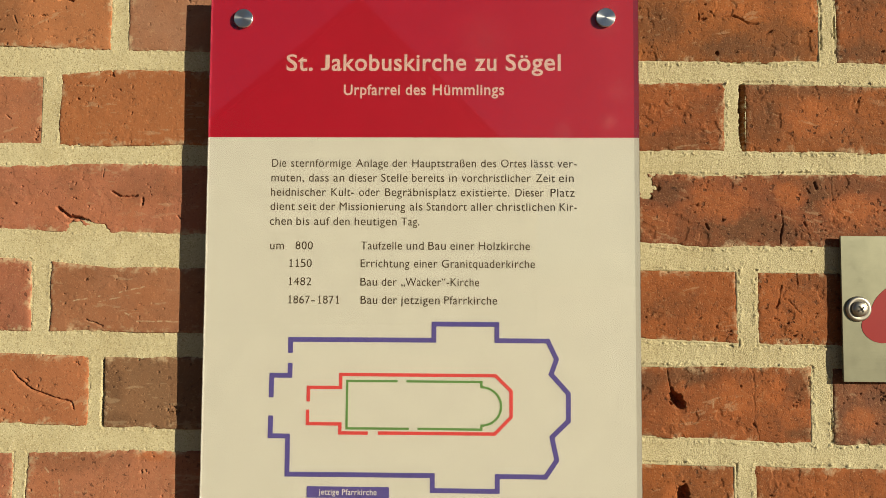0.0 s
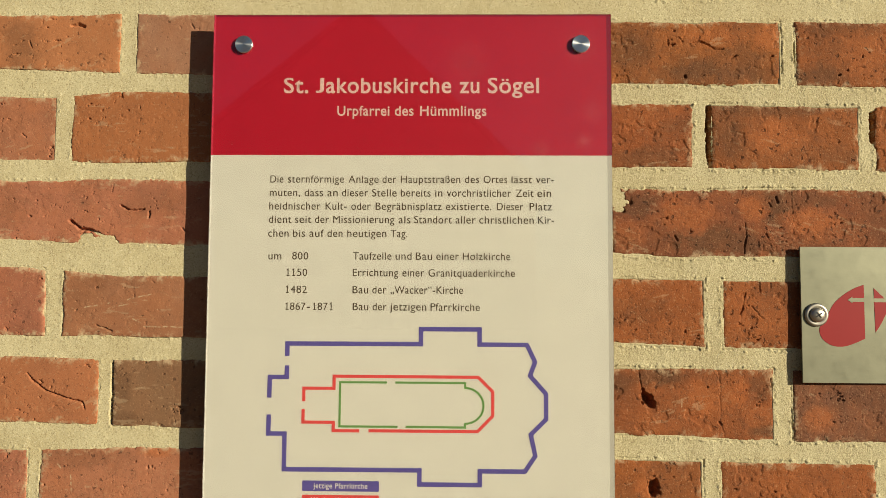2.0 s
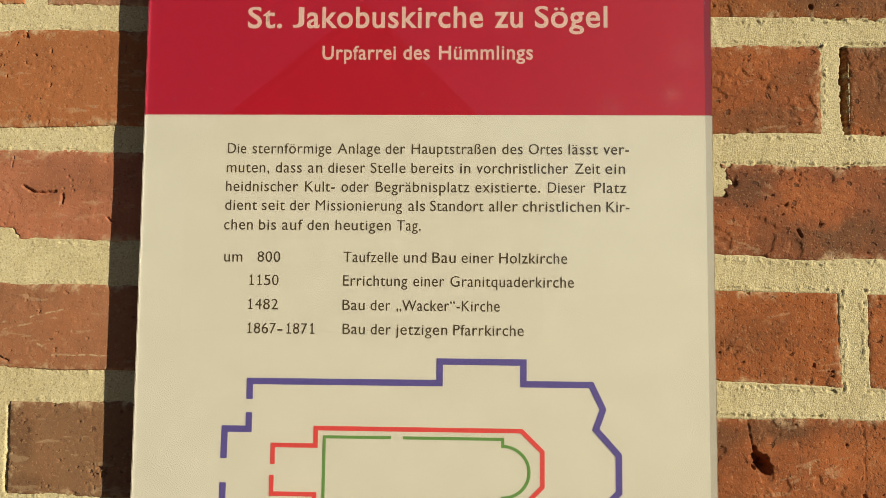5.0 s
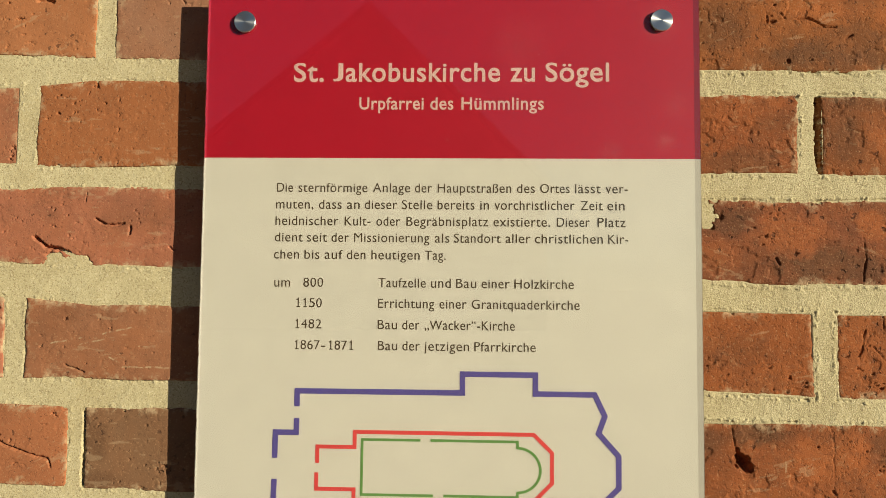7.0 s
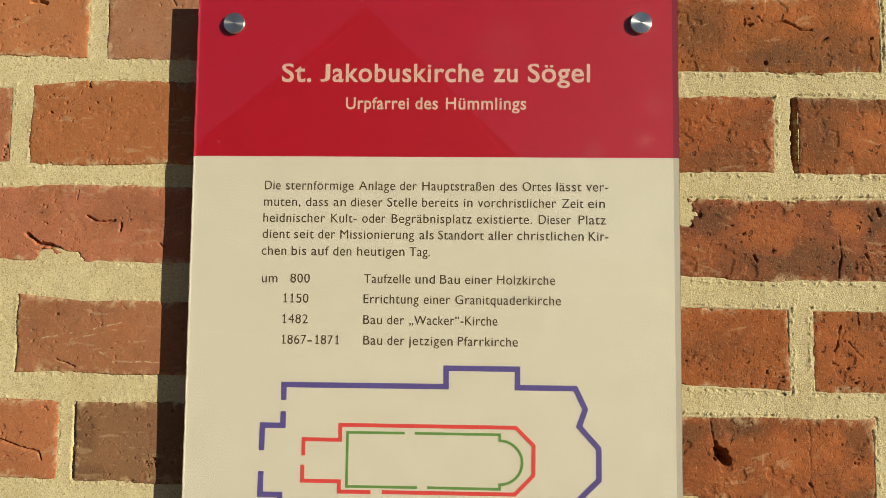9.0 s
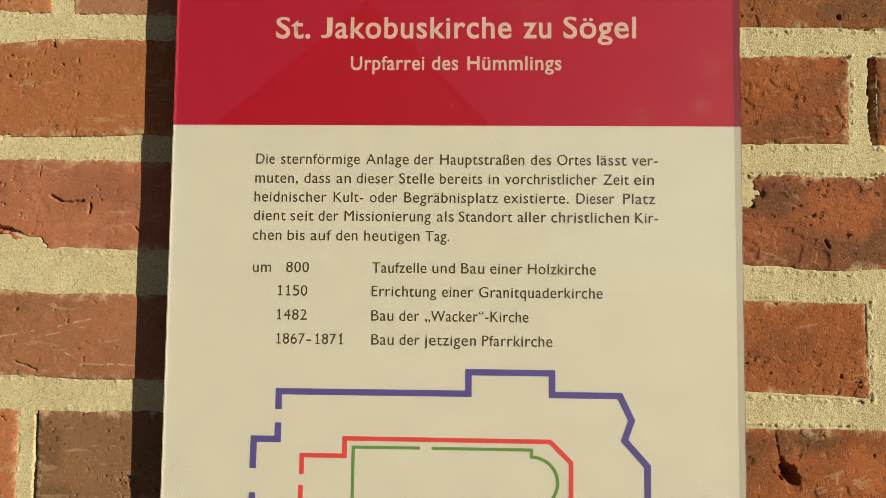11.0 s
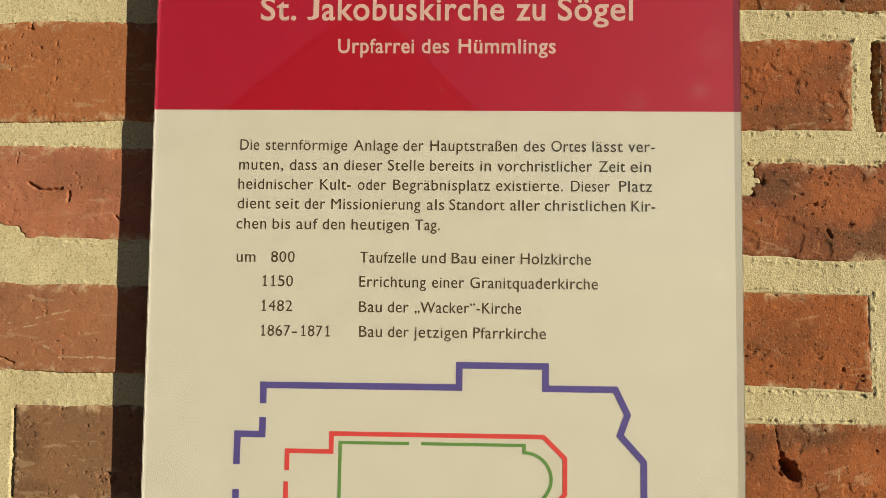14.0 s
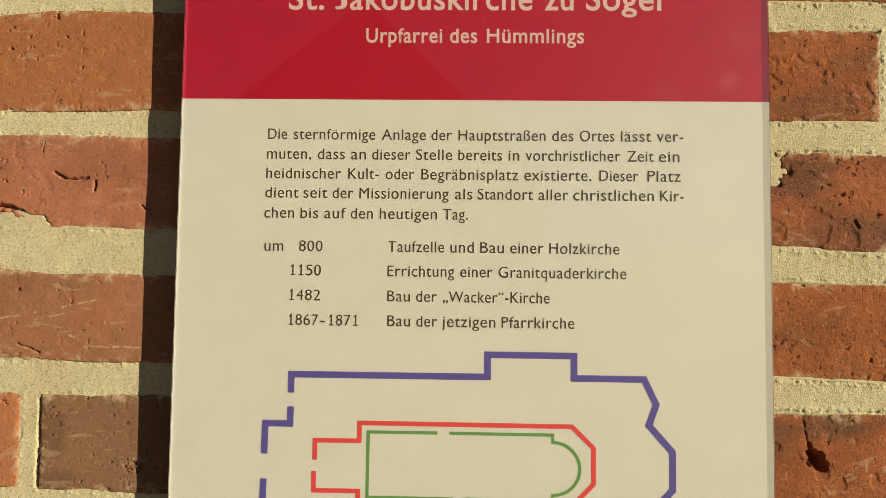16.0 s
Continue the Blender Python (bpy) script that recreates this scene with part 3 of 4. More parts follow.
def brick_mesh(x0, x1, zb0, zb1, zt0, zt1, step, seed):
    """A brick with a rough, worn face. Ends x0 and x1; bottom and top heights at either end."""
    nx, nz = max(2, int((x1 - x0) / step)), max(2, int((zt0 - zb0) / step))
    us, vs = np.linspace(0, 1, nx + 1), np.linspace(0, 1, nz + 1)
    if step > 0.004:
        rim = np.array([0.0, 0.0012, 0.003, 0.006])
        us, vs = (np.unique(np.concatenate([rim / size, 1 - rim / size, np.linspace(0.008, size - 0.008, n) / size])) for size, n in ((x1 - x0, min(nx, 8)), (zt0 - zb0, min(nz, 4))))
    u, v = np.meshgrid(us, vs, indexing="ij")
    flat = x0 + (x1 - x0) * u
    low, high = bed(flat, seed)
    zb, zt = zb0 + (zb1 - zb0) * u + low, zt0 + (zt1 - zt0) * u + high
    z = zb + (zt - zb) * v
    xa, xb = x0 + wave(z, seed + 33), x1 + wave(z, seed + 34)
    x = xa + (xb - xa) * u
    edge = np.minimum((xb - xa) * np.minimum(u, 1 - u), (zt - zb) * np.minimum(v, 1 - v))
    worn = edge + 0.0017 * rough(x, z, 0.006, seed + 3, 5, 0.75) + 0.0016 * rough(x, z, 0.03, seed + 2, 2) + 0.0005 * np.clip(rough(x, z, 0.004, seed + 4, 2), -1, 0) + 0.0004
    coarse = 0.34 + 0.66 * np.clip((x + 0.1) / 0.2, 0, 1)
    y = 0.0065 * coarse * np.exp(-np.maximum(worn, 0) / 0.0011)
    y += 0.0007 * rough(x, z, 0.05, seed + 5, 2) + 0.0004 * coarse * rough(x, z, 0.008, seed + 7, 3, 0.6)
    drag = rough(x * 0.3, z, 0.003, seed + 9, 3, 0.7)
    y += (0.0001 + 0.0006 * np.clip(rough(x, z, 0.04, seed + 10, 2), 0, 1)) * coarse * drag
    pits = rough(x * 0.7, z, 0.0042, seed + 11, 4, 0.75) * (0.75 + 0.35 * rough(x, z, 0.03, seed + 12, 2))
    y += 0.0022 * np.clip(pits - 0.36, 0, 0.2) / 0.2
    flake = rough(x, z, 0.022, seed + 13, 4, 0.6)
    y += 0.0007 * coarse * np.clip((flake - 0.25) / 0.06, 0, 1)
    y += carve(x, z, FLAWS + FLAWS_BROKEN + FLAWS_SMALL)
    y[edge < 1e-7] = 0.022
    idx = np.arange(x.size).reshape(x.shape)
    faces = np.stack([idx[:-1, :-1], idx[1:, :-1], idx[1:, 1:], idx[:-1, 1:]], -1).reshape(-1, 4)
    cx, cz = (x0 + x1) / 2, (zb0 + zt0) / 2
    me = smooth(mesh_of("brick", np.stack([x - cx, y, z - cz], -1).reshape(-1, 3), faces))
    fire = 0.35 * np.clip(2 * rough(x, z, 0.03, seed + 23, 4, 0.65) - 0.5, 0, 1) * coarse
    for px, pz, rx, rz, k in PATCHES + PATCHES_LOW:
        if abs(px - cx) < (x1 - x0) / 2 + rx and abs(pz - cz) < 0.05:
            far = np.hypot((x - px) / rx, (z - pz) / rz) + 0.75 * rough(x, z, 0.012, 71, 4, 0.65)
            inside = np.clip(1.4 * (1.28 - far), 0, 1)
            fire = fire * (1 - inside) + k * inside
    me.attributes.new("fire", "FLOAT", "POINT").data.foreach_set("value", fire.astype(np.float32).ravel())
    film = np.clip(3.2 * (0.30 + 1.0 * rough(x, z, 0.009, seed + 15, 5, 0.8)) * np.exp(-edge / 0.0065) - 0.55, 0, 1)
    lean = 0.25 * (seed % 5 - 2)
    film = np.maximum(film, np.clip(7 * (rough(x * 0.22 + z * 0.1, z + lean * x, 0.006, seed + 19, 4, 0.8) - 0.40), 0, 0.3) * np.clip(0.5 + 2.5 * rough(x, z, 0.04, seed + 21, 2), 0, 1))
    for line in SCRATCHES:
        mark = np.clip(1.7 - near_line(x, z + 0.0006 * rough(x, z, 0.006, 61, 2), line) / 0.00038, 0, 1)
        film = np.maximum(film, mark * np.clip(0.65 + 1.8 * rough(x, z, 0.003, 63, 3, 0.8), 0, 1))
    film = film * np.clip(edge / 0.0012, 0, 1)
    me.attributes.new("lime", "FLOAT", "POINT").data.foreach_set("value", film.astype(np.float32).ravel())
    me.attributes.new("coarse", "FLOAT", "POINT").data.foreach_set("value", coarse.astype(np.float32).ravel())
    return me, cx, cz


wall = thing("wall_north", (0, WALL_Y, 0), "old red brick church wall with pale lime mortar joints", "wall", kind="structure")
# backing of the wall, behind the joints
part("wall_core", box(-3.0, 3.0, WALL_Y + 0.05, WALL_Y + 0.5, 0, 4.0), lime, wall)


def lay(x0, x1, zb0, zb1, zt0, zt1, step, seed, tone):
    me, cx, cz = brick_mesh(x0, x1, zb0, zb1, zt0, zt1, step, seed)
    me.materials.append(clay)
    ob = new("brick", me)
    k = random.uniform(0.92, 1.08)
    ob.color = (tone[0] * k, tone[1] * k * random.uniform(0.95, 1.05), tone[2] * k, tone[3])
    ob.location = (cx, WALL_Y + random.uniform(-0.0004, 0.0006), cz)
    return attach(ob, wall)


ENDS = []
for row, (tl, bl, tr, br, ends) in enumerate(COURSES):
    for k, (x0, x1) in enumerate(ends):
        hidden = x0 > -0.18 and x1 < 0.18
        far = x1 < -0.43 or x0 > 0.46
        box_ = (x0 - 0.0012, x1 + 0.0012, row_level(bl, br, x0) - 0.001, row_level(bl, br, x1) - 0.001, row_level(tl, tr, x0) + 0.001, row_level(tl, tr, x1) + 0.001)
        ENDS.append((*box_, 100 * row + 7 * k))
        lay(*box_, 0.006 if hidden or far else 0.00065, 100 * row + 7 * k, TONES[row][k])

# plain courses carrying on above, below and to the sides
rng = random.Random(5)
for row in range(-6, 12):
    z0 = 1.6704 - 0.0813 * row if not 0 <= row < 6 else COURSES[row][3]
    x = -1.38 - rng.uniform(0, 0.02)
    while x < 1.25:
        w = rng.choice((0.25, 0.25, 0.118))
        known = 0 <= row < 6
        lo, hi = (COURSES[row][4][0][0] - 0.016, COURSES[row][4][-1][1] + 0.016) if known else (9, 9)
        if known and x < lo < x + w + 0.05:
            w = lo - x
        if known and lo - 0.01 < x < hi:
            x = hi
            continue
        if w > 0.03:
            zz = z0 + 0.004 if x < 0 else z0
            b4 = (x, x + w, zz, zz, zz + 0.0605, zz + 0.0605)
            seed = 5000 + row * 50 + int(x * 40)
            ENDS.append((*b4, seed))
            lay(*b4, 0.02, seed, rng.choice((RED, RED, ORANGE, BROWN, DARK)))
        x += w + 0.016


def mortar_mesh(x0, x1, z0, z1, step):
    """The pointing: one rough sheet just behind the brick faces, left out deep under the bricks."""
    x, z = np.meshgrid(np.arange(x0, x1 + step / 2, step), np.arange(z0, z1 + step / 2, step), indexing="ij")
    deep = np.full(x.shape, -1.0)
    for a, b, zb0, zb1, zt0, zt1, seed in ENDS:
        if b < x0 or a > x1 or zt0 < z0 or zb0 > z1:
            continue
        near = np.s_[max(0, int((a - 0.03 - x0) / step)):int((b + 0.03 - x0) / step) + 1, max(0, int((min(zb0, zb1) - 0.03 - z0) / step)):int((max(zt0, zt1) + 0.03 - z0) / step) + 1]
        px, pz = x[near], z[near]
        t = (px - a) / (b - a)
        low, high = bed(px, seed)
        zb, zt = zb0 + (zb1 - zb0) * t + low, zt0 + (zt1 - zt0) * t + high
        deep[near] = np.maximum(deep[near], np.minimum(np.minimum(px - a - wave(pz, seed + 33), b + wave(pz, seed + 34) - px), np.minimum(pz - zb, zt - pz)))
    sandy = 0.85 * np.clip((x + 0.05) / 0.2, 0, 1) * (1 - 0.7 * np.clip((z - 1.724) / 0.008, 0, 1))
    y = 0.0009 + 0.0005 * rough(x, z, 0.03, 41, 3) + 0.00015 * rough(x, z, 0.006, 43, 3, 0.8)
    y += (0.00004 + 0.00008 * sandy) * grain(x, z, 0.0026, 47)
    y += (0.0003 + 0.0007 * sandy) * np.clip(rough(x, z, 0.0034, 49, 2, 0.7) - 0.42, 0, 1)
    brim = np.exp(-((deep + 0.0008) / 0.0018) ** 2)
    crumbs = np.clip(rough(x, z, 0.0036, 53, 4, 0.8) - 0.02, 0, 1)
    y -= (0.0014 + 0.0014 * sandy) * brim * crumbs
    ragged, fine = rough(x, z, 0.022, 57, 5, 0.75), rough(x, z, 0.003, 58, 3, 0.8)
    gap = np.clip(2.6 * (ragged - 0.02) + 0.8 * fine, 0, 1)
    y += (0.0008 + 0.0012 * sandy) * gap * np.exp(-((deep - 0.0003 + 0.0009 * fine) / 0.00055) ** 2)
    near_chip = np.minimum(near_line(x, z, FLAWS[-1][0]), near_line(x, z, FLAWS[-2][0]))
    y += 0.007 * np.clip((deep - 0.0022) / 0.004, 0, 1) * np.clip(near_chip / 0.006 - 1.6, 0, 1)
    lost = carve(x, z, SLOTS, 0.5)
    y += lost
    keep = deep < 0.014
    idx = np.arange(x.size).reshape(x.shape)
    quad = np.stack([idx[:-1, :-1], idx[1:, :-1], idx[1:, 1:], idx[:-1, 1:]], -1)
    use = keep[:-1, :-1] | keep[1:, 1:] | keep[1:, :-1] | keep[:-1, 1:]
    use &= lost[:-1, :-1] < 0.006
    faces = quad[use]
    used, back = np.unique(faces, return_inverse=True)
    co_ = np.stack([x, y + WALL_Y, z], -1).reshape(-1, 3)[used]
    me = smooth(mesh_of("mortar", co_, back.reshape(-1, 4)))
    me.attributes.new("coarse", "FLOAT", "POINT").data.foreach_set("value", (0.3 + 0.7 * sandy).astype(np.float32).ravel()[used])
    me.materials.append(lime)
    return me


attach(new("mortar", mortar_mesh(-0.46, 0.50, 1.26, 1.78, 0.00068)), wall)
for x0, x1, z0, z1 in ((-3.0, -0.46, 0, 4.0), (0.50, 3.0, 0, 4.0), (-0.46, 0.50, 0, 1.26), (-0.46, 0.50, 1.78, 4.0)):
    part("mortar", box(x0, x1, WALL_Y + 0.002, WALL_Y + 0.05, z0, z1), lime, wall)

# the rest of the wall, away from the sign: plain bricks in one piece
far_clay, n_, l_, b_ = material("fired_clay_plain", (0.35, 0.13, 0.06), 0.9)
co = place_of(n_, l_)
isle = n_.new("ShaderNodeNewGeometry").outputs["Random Per Island"]
c = blend(n_, l_, isle, (0.40, 0.150, 0.062), (0.24, 0.088, 0.045))
c = blend(n_, l_, speckle(n_, l_, co, 60, 6, 0.5, 0.68), c, (0.12, 0.05, 0.028), amount=0.6)
l_.new(c, b_.inputs["Base Color"])
corner, quads = [], []
for row in range(-29, 21):
    z0 = 1.6704 - 0.0813 * row
    if z0 < 0 or z0 > 3.93:
        continue
    x = -3.0 + rng.uniform(0, 0.1)
    while x < 2.97:
        w = min(rng.choice((0.25, 0.25, 0.118)), 3.0 - x)
        if not (-6 <= row < 12 and x + w > -1.40 and x < 1.27) and w > 0.04:
            n = len(corner)
            y0 = WALL_Y + rng.uniform(-0.0005, 0.0008)
            corner += [(x + 0.001, y0, z0 + 0.001), (x + w - 0.001, y0, z0 + 0.001), (x + w - 0.001, y0, z0 + 0.0595), (x + 0.001, y0, z0 + 0.0595), (x, WALL_Y + 0.01, z0), (x + w, WALL_Y + 0.01, z0), (x + w, WALL_Y + 0.01, z0 + 0.0605), (x, WALL_Y + 0.01, z0 + 0.0605)]
            quads += [(n, n + 1, n + 2, n + 3), (n, n + 4, n + 5, n + 1), (n + 1, n + 5, n + 6, n + 2), (n + 2, n + 6, n + 7, n + 3), (n + 3, n + 7, n + 4, n)]
        x += w + 0.016
me = mesh_of("brickwork", corner, quads)
me.materials.append(far_clay)
tagged(attach(new("brickwork", me), wall), kind="stuff")

# ---- the information sign ----
X0, X1, Z0, Z1, BAND = -0.182, 0.182, 1.215, 1.7302, 1.600
sign = thing("information_sign", (0, WALL_Y, Z0), "acrylic church information sign with crimson heading on steel standoffs", "sign")
glass = part("acrylic_panel", box(X0, X1, GLASS_Y, PRINT_Y - 0.0002, Z0, Z1, 0.00015, 1), acrylic, sign, "clear acrylic panel")
glass.visible_shadow = False
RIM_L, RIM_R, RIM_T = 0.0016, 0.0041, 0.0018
part("printed_sheet", box(X0 + RIM_L, X1 - RIM_R, PRINT_Y, PRINT_Y + 0.0012, Z0, BAND), cream_ink, sign, "cream printed sheet")
part("heading_band", box(X0 + RIM_L, X1 - RIM_R, PRINT_Y, PRINT_Y + 0.0012, BAND, Z1 - RIM_T), red_ink, sign, "crimson heading band")
# light and shade inside the acrylic's edges, painted as strips of the sheet
for z0, z1, ink_ in ((Z0, BAND, edge_glow_cream), (BAND, Z1, edge_glow_red)):
    part("panel_edge", box(X0, X0 + RIM_L, PRINT_Y, PRINT_Y + 0.0012, z0, z1), ink_, sign, "print strip coloured lighter for light in the panel edge")
part("panel_edge", box(X1 - RIM_R, X1, PRINT_Y, PRINT_Y + 0.0012, Z0, BAND), edge_shade_cream, sign, "print strip coloured greyer for shade in the panel edge")
part("panel_edge", box(X1 - RIM_R, X1, PRINT_Y, PRINT_Y + 0.0012, BAND, Z1), edge_shade_red, sign, "print strip coloured darker crimson for shade in the panel edge")
part("panel_edge", box(X0 + RIM_L, X1 - RIM_R, PRINT_Y, PRINT_Y + 0.0012, Z1 - RIM_T, Z1), edge_shade_red, sign, "print strip coloured darker crimson for shade in the panel edge")


XH, CAPH = 0.449, 0.682


def lettering(text, x0, x1, z, cap, ink_, bold=0.0, y=PRINT_Y, spread=0.0, sit=False):
    """A line of print from x0 to x1 with its baseline at z and capitals of that height."""
    cu = bpy.data.curves.new("lettering", "FONT")
    cu.body, cu.size, cu.offset, cu.resolution_u = text, 1.0, bold, 6
    cu.fill_mode = "FRONT"
    cu.space_character = 1.07
    ob = bpy.data.objects.new("lettering", cu)
    scene.collection.objects.link(ob)
    bpy.context.view_layer.update()
    me = bpy.data.meshes.new_from_object(ob.evaluated_get(bpy.context.evaluated_depsgraph_get()))
    bpy.data.objects.remove(ob)
    co_ = np.empty(len(me.vertices) * 3)
    me.vertices.foreach_get("co", co_)
    co_ = co_.reshape(-1, 3)
    if sit:
        base = co_[:, 1].min()
        co_[:, 1] = (co_[:, 1] - base) * CAPH / (co_[:, 1].max() - base)
    lo, hi = co_[:, 0].min(), co_[:, 0].max()
    out = np.stack([x0 + (co_[:, 0] - lo) * (x1 - x0) / (hi - lo), np.full(len(co_), y - 0.00015), z + np.interp(co_[:, 1], (-0.3, 0.0, XH, CAPH, 1.0), (-0.42 * cap, 0.0, 0.72 * cap, cap, 1.28 * cap))], -1)
    me.vertices.foreach_set("co", out.ravel())
    if spread:
        twin = bmesh.new()
        twin.from_mesh(me)
        more = bmesh.ops.duplicate(twin, geom=twin.verts[:] + twin.edges[:] + twin.faces[:])["geom"]
        bmesh.ops.translate(twin, verts=[v for v in more if isinstance(v, bmesh.types.BMVert)], vec=(spread, -0.00003, spread * 0.5))
        twin.to_mesh(me)
        twin.free()
    me.materials.clear()
    me.materials.append(ink_)
    me.update()
    me.name = "lettering"
    return attach(new("lettering", me), sign)


def line_of_words(text, spans, x0, x1, p0, p1, z, cap, ink_, bold):
    """Words set one by one: spans are their starts and ends on a scale on which the line runs from p0 to p1."""
    for word, a, b in zip(text.split(), spans[::2], spans[1::2]):
        lettering(word, x0 + (a - p0) * (x1 - x0) / (p1 - p0), x0 + (b - p0) * (x1 - x0) / (p1 - p0), z, cap, ink_, bold, PRINT_Y, 0.0 if bold else 0.00002)


lettering("J", -0.0871, -0.0795, 1.6574, 0.0137, title_ink, 0.015, PRINT_Y, 0.0, True)
line_of_words("St. akobuskirche zu S\u00f6gel", (503, 546.5, 578, 799.5, 814, 849, 864, 954), -0.1164, 0.1166, 503, 954, 1.6574, 0.0137, title_ink, 0.015)
line_of_words("Urpfarrei des H\u00fcmmlings", (597, 689.5, 699, 732, 743.5, 860.6), -0.0671, 0.0689, 597, 860.6, 1.6364, 0.0088, title_ink, 0.015)
BODY = [
    ("Die sternf\u00f6rmige Anlage der Hauptstra\u00dfen des Ortes l\u00e4sst ver-", (425, 459, 471, 617, 628.5, 707, 717, 753, 765, 918.5, 930.5, 967.5, 979, 1039.5, 1051, 1104, 1114, 1160), 1.5747),
    ("muten, dass an dieser Stelle bereits in vorchristlicher Zeit ein", (424, 503, 515, 563, 574.5, 601, 612, 680, 690, 754, 765, 842, 854, 872.5, 884, 1050, 1062, 1108, 1117.5, 1153), 1.5623),
    ("heidnischer Kult- oder Begr\u00e4bnisplatz existierte. Dieser Platz", (423.5, 557, 570, 624.5, 637, 687, 700, 871, 882, 999, 1013.5, 1081, 1097.5, 1155), 1.5501),
    ("dient seit der Missionierung als Standort aller christlichen Kir-", (423, 482, 491, 533.5, 543, 579.5, 590.5, 748.5, 760, 790.5, 800, 897, 907, 959, 968, 1108, 1119, 1160), 1.5380),
    ("chen bis auf den heutigen Tag.", (422, 475, 486.5, 518, 529, 567, 576, 615, 627.5, 728.5, 739.5, 783), 1.5254),
    ("Taufzelle und Bau einer Holzkirche", (643, 742, 753, 794, 805, 847, 858, 916, 926, 1048), 1.5051),
    ("Errichtung einer Granitquaderkirche", (643, 760, 771, 827, 838, 1060), 1.4901),
    ("Bau der \u201eWacker\u201c-Kirche", (643, 683, 694, 730, 741, 927), 1.4747),
    ("Bau der jetzigen Pfarrkirche", (644, 684, 695, 731, 740, 833, 844, 970), 1.4596),
]
for text, spans, z in BODY:
    line_of_words(text, spans, -0.1273, 0.1297, 424.5, 1160, z, 0.0066, dark_ink, 0.0)
lettering("um", -0.1275, -0.1158, 1.5048, 0.0066, dark_ink, 0.0, PRINT_Y, 0.00002)


def figure_one(x0, x1, z, cap):
    """The figure 1 with its flag and foot."""
    m, w = (x0 + x1) / 2 + 0.0002, 0.0008
    bar = stroke([(m - 0.0013, z + cap * 0.80), (m - 0.0001, z + cap * 0.955), (m - 0.0001, z)], w, PRINT_Y - 0.00015, 0.0001)
    part("lettering", bar, dark_ink, sign)
    part("lettering", stroke([(m - 0.0014, z + w / 2), (m + 0.0013, z + w / 2)], w * 0.9, PRINT_Y - 0.00018, 0.0001), dark_ink, sign)


def year(text, a, b, z, cap=0.0066):
    """A year in figures of equal width."""
    cell = (b - a) / (len(text) - 0.15)
    for k, ch in enumerate(text):
        x0 = a + k * cell
        if ch == "1":
            figure_one(x0, x0 + cell * 0.85, z, cap)
        else:
            lettering(ch, x0, x0 + cell * (0.80 if ch != "-" else 0.65), z, cap, dark_ink, 0.0, PRINT_Y, 0.00002)


for text, a, b, z in (("800", -0.1060, -0.0912, 1.5049), ("1150", -0.1118, -0.0919, 1.4900), ("1482", -0.1121, -0.0919, 1.4747), ("1867-1871", -0.1121, -0.0680, 1.4595)):
    year(text, a, b, z)

# ground plans of the three churches
VIOLET = [
    [(-0.1088, 1.4184), (-0.1088, 1.4296), (0.0109, 1.4298), (0.0109, 1.4432), (0.0632, 1.4432), (0.0632, 1.4298), (0.1053, 1.4298), (0.1125, 1.4148), (0.1080, 1.4025), (0.1221, 1.3868), (0.1221, 1.3644),
     (0.1086, 1.3511), (0.1125, 1.3324), (0.1033, 1.3188), (0.0637, 1.3188), (0.0637, 1.3068), (0.0103, 1.3068), (0.0103, 1.3190), (-0.1100, 1.3188), (-0.1100, 1.3499), (-0.1246, 1.3499), (-0.1243, 1.3666)],
    [(-0.1088, 1.4101), (-0.1089, 1.3998), (-0.1240, 1.3998), (-0.1243, 1.3815)],
]
SCARLET = [
    [(-0.0933, 1.3784), (-0.0933, 1.3901), (-0.0664, 1.3901), (-0.0664, 1.4009), (0.0621, 1.4009), (0.0750, 1.3883), (0.0750, 1.3670), (0.0615, 1.3532), (-0.0351, 1.3531)],
    [(-0.0433, 1.3529), (-0.0666, 1.3529), (-0.0666, 1.3602), (-0.0937, 1.3602), (-0.0937, 1.3717)],
]
apse = [(0.0505 + 0.0163 * math.sin(a), 1.3757 + 0.0157 * math.cos(a)) for a in (math.pi * k / 20 for k in range(21))]
GREEN = [
    [(-0.0190, 1.3957), (-0.0609, 1.3956), (-0.0611, 1.3567), (-0.0094, 1.3568)],
    [(-0.0117, 1.3957), (0.0505, 1.3957)] + apse + [(0.0505, 1.3567), (-0.0022, 1.3569)],
]
for lines, width, ink_, label in ((VIOLET, 0.0040, violet_ink, "violet church ground plan"), (SCARLET, 0.0028, scarlet_ink, "scarlet church ground plan"), (GREEN, 0.0019, green_ink, "green church ground plan")):
    for line in lines:
        part("plan_outline", stroke(line, width, PRINT_Y - 0.00015), ink_, sign, label)
for z0, z1, ink_, text, a, b, z in ((1.3000, 1.3092, violet_ink, "jetzige Pfarrkirche", -0.0834, -0.0355, 1.3026), (1.2876, 1.2968, scarlet_ink, "Wacker-Kirche 1482", -0.0856, -0.0344, 1.2902)):
    legend = part("legend_box", slab(rounded(-0.0934, -0.0253, z0, z1, 0.0008), PRINT_Y - 0.00015, 0.00014), ink_, sign)
    attach(lettering(text, a, b, z, 0.0044, white_ink, 0.01, PRINT_Y - 0.00018), legend)

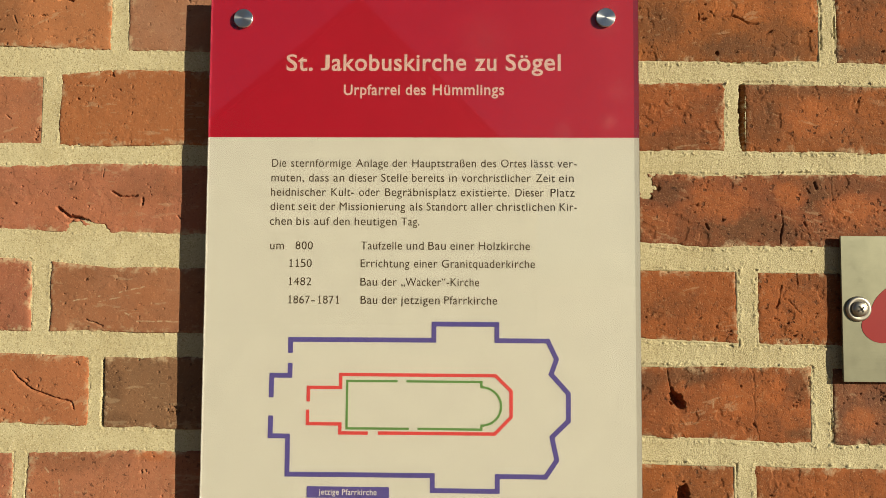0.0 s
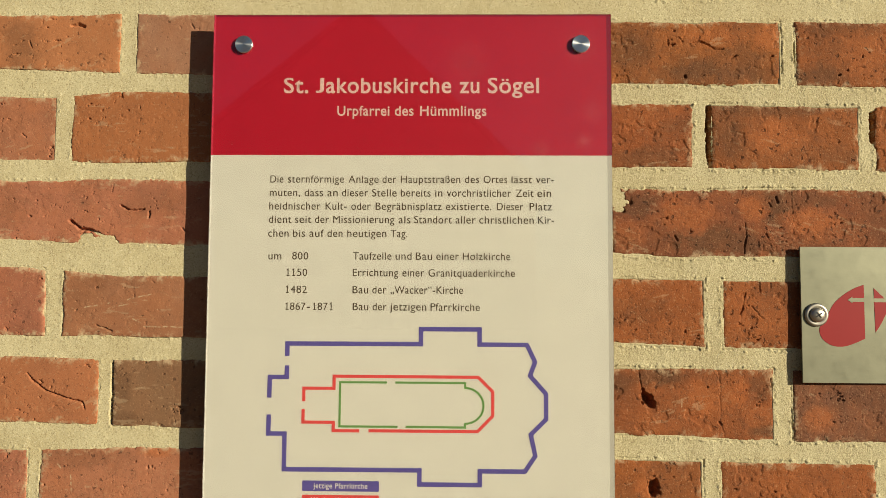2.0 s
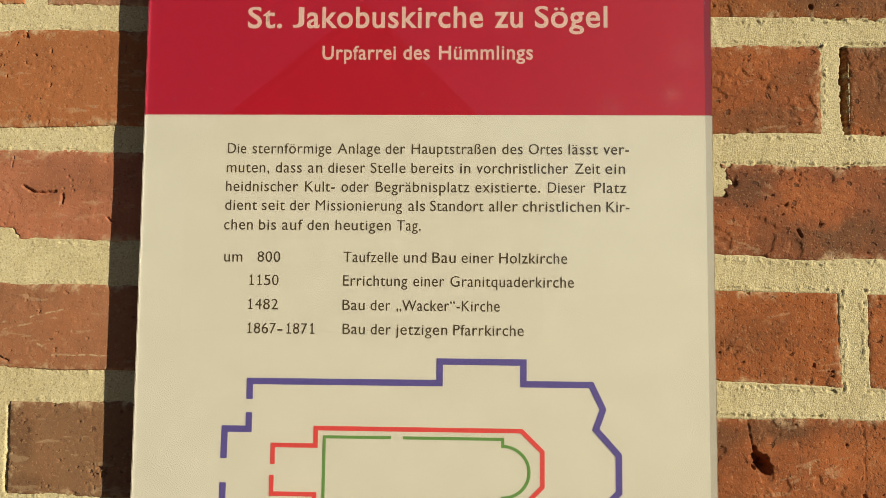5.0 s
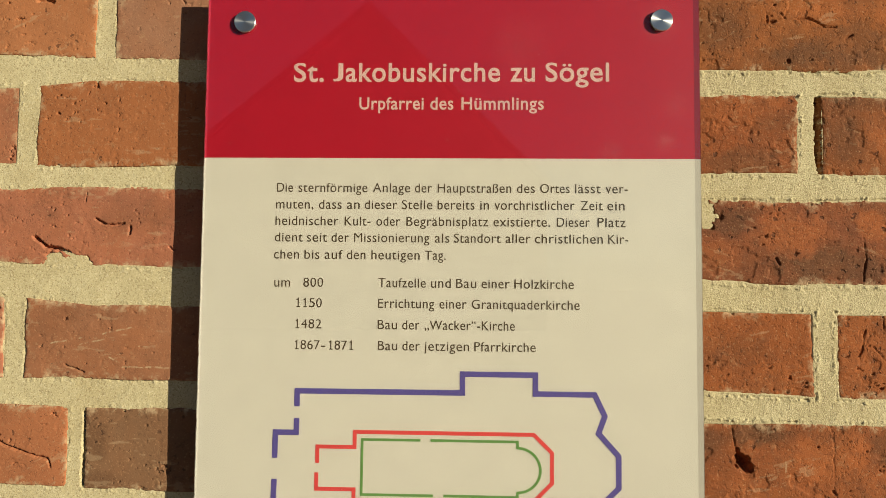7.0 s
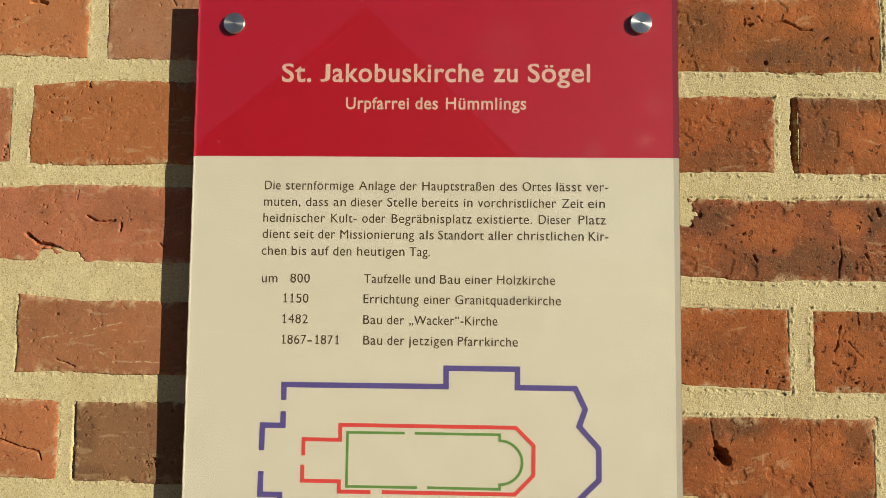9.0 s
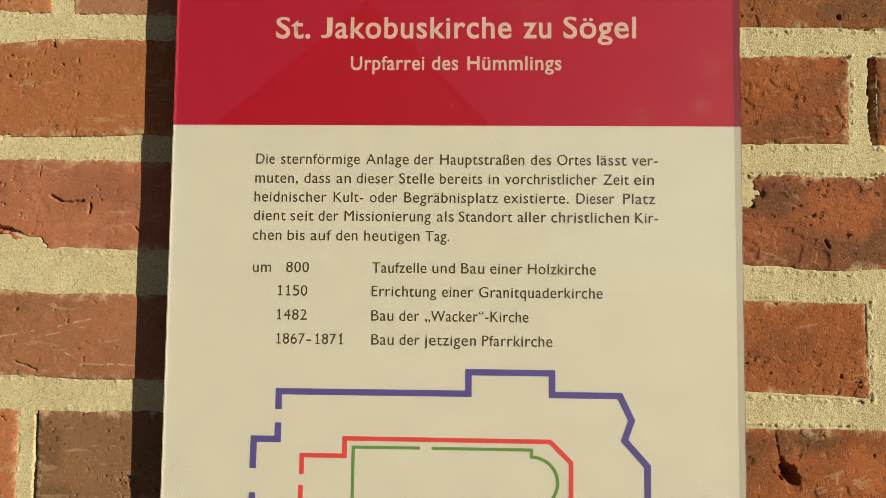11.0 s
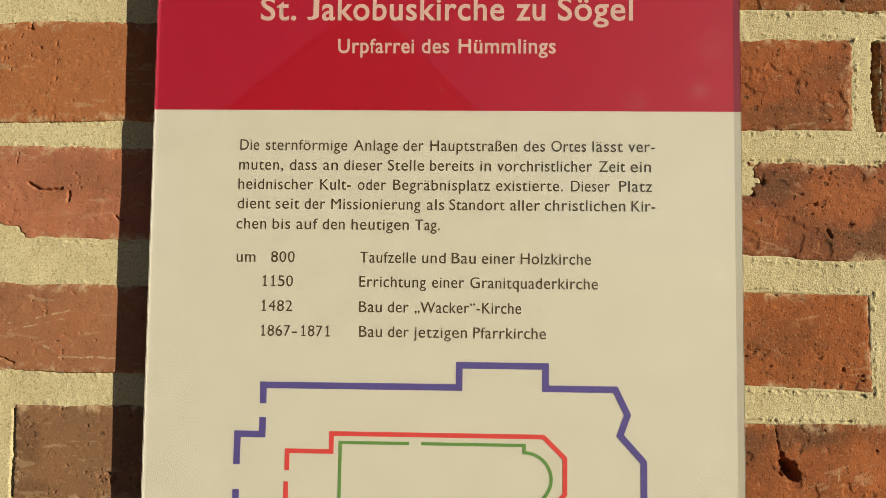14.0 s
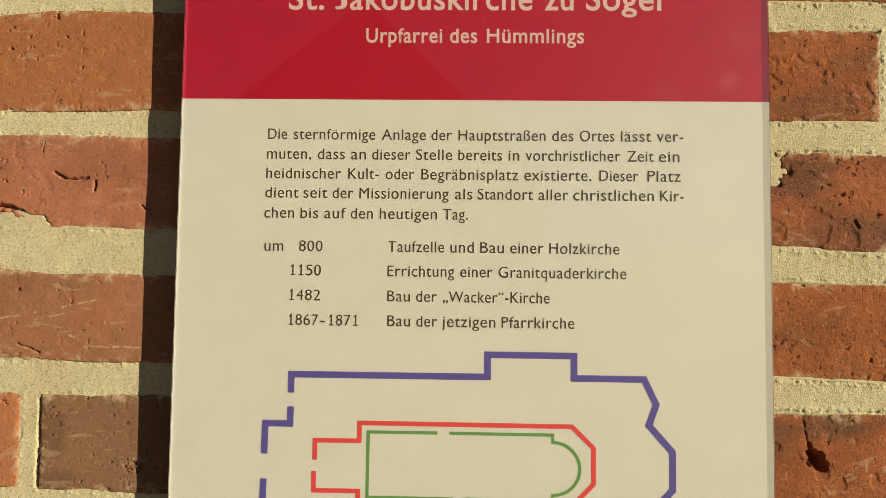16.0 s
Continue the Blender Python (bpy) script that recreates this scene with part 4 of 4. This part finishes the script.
# standoffs: barrel behind the panel, cap in front
for x in (-0.1535, 0.1543):
    barrel = part("barrel", turned([(0.0065, PRINT_Y + 0.0012), (0.0065, WALL_Y + 0.004)], x, 1.7020), steel, sign, "steel standoff barrel")
    part("cap", turned([(0.0078, GLASS_Y - 0.0001), (0.0080, GLASS_Y - 0.0003), (0.0080, GLASS_Y - 0.0016), (0.0077, GLASS_Y - 0.0019), (0.0001, GLASS_Y - 0.0019)], x, 1.7020, 96), steel, barrel, "turned steel cap")

# ---- the small steel plate ----
PX0, PX1, PZ0, PZ1, PY = 0.3543, 0.4780, 1.3965, 1.5192, 0.5790
plate = thing("steel_plate", (PX0, WALL_Y, PZ0), "small brushed steel plate with a red emblem screwed to the bricks", "plaque")
part("plate", box(PX0, PX1, PY, PY + 0.0018, PZ0, PZ1, 0.0003, 2), brushed, plate)
part("spacer", turned([(0.006, PY + 0.0018), (0.006, WALL_Y + 0.004)], 0.3672, 1.4578), steel, plate)


def eased(points, rounds=2):
    """Corners of an open line cut round, its ends kept."""
    for _ in range(rounds):
        out = [points[0]]
        for (ax, az), (bx, bz) in zip(points, points[1:]):
            out += [(0.75 * ax + 0.25 * bx, 0.75 * az + 0.25 * bz), (0.25 * ax + 0.75 * bx, 0.25 * az + 0.75 * bz)]
        points = out + [points[-1]]
    return points


red_enamel = ink("red_enamel", (0.30, 0.010, 0.012))
emblem = part("emblem", slab(eased([(0.4108, 1.4364), (0.4000, 1.4315), (0.3898, 1.4286), (0.3798, 1.4301), (0.3722, 1.4358), (0.3697, 1.4431), (0.3712, 1.4486), (0.3769, 1.4544), (0.3807, 1.4635), (0.3843, 1.4689), (0.3911, 1.4751), (0.4014, 1.4817), (0.4108, 1.4850)]), PY - 0.0002, 0.0002), red_enamel, plate, "dark red emblem")
part("emblem", slab([(0.4196, 1.4820), (0.4279, 1.4740), (0.4325, 1.4660), (0.4300, 1.4588), (0.4255, 1.4500), (0.4202, 1.4420)], PY - 0.0002, 0.0002), red_enamel, plate, "dark red emblem")
part("emblem_bar", slab([(0.3960, 1.4712), (0.4002, 1.4742), (0.4002, 1.4730), (0.4360, 1.4726), (0.4360, 1.4692), (0.4002, 1.4696), (0.4002, 1.4684)], PY - 0.0004, 0.0002), brushed, emblem)
SX, SZ = 0.3676, 1.4576
part("washer", turned([(0.0107, PY - 0.0001), (0.0105, PY - 0.0012), (0.0088, PY - 0.0022), (0.0072, PY - 0.0014)], SX, SZ), dull_zinc, plate, "cup washer", True)
screw = part("screw", turned([(0.0068, PY - 0.0012), (0.0064, PY - 0.0030), (0.0048, PY - 0.0043), (0.0025, PY - 0.0049), (0.0004, PY - 0.0050)], SX, SZ), dull_zinc, plate, "cross-head screw", True)
dark_slot, n_, l_, b_ = material("dark_recess", (0.03, 0.028, 0.025), 0.7)
for a in (35, 125):
    q = Matrix.Rotation(radians(a), 2)
    pts = [q @ Vector(v) for v in ((-0.0030, -0.0006), (0.0030, -0.0006), (0.0030, 0.0006), (-0.0030, 0.0006))]
    part("screw_slot", slab([(SX + v.x, SZ + v.y) for v in pts], PY - 0.0052, 0.0012), dark_slot, screw)
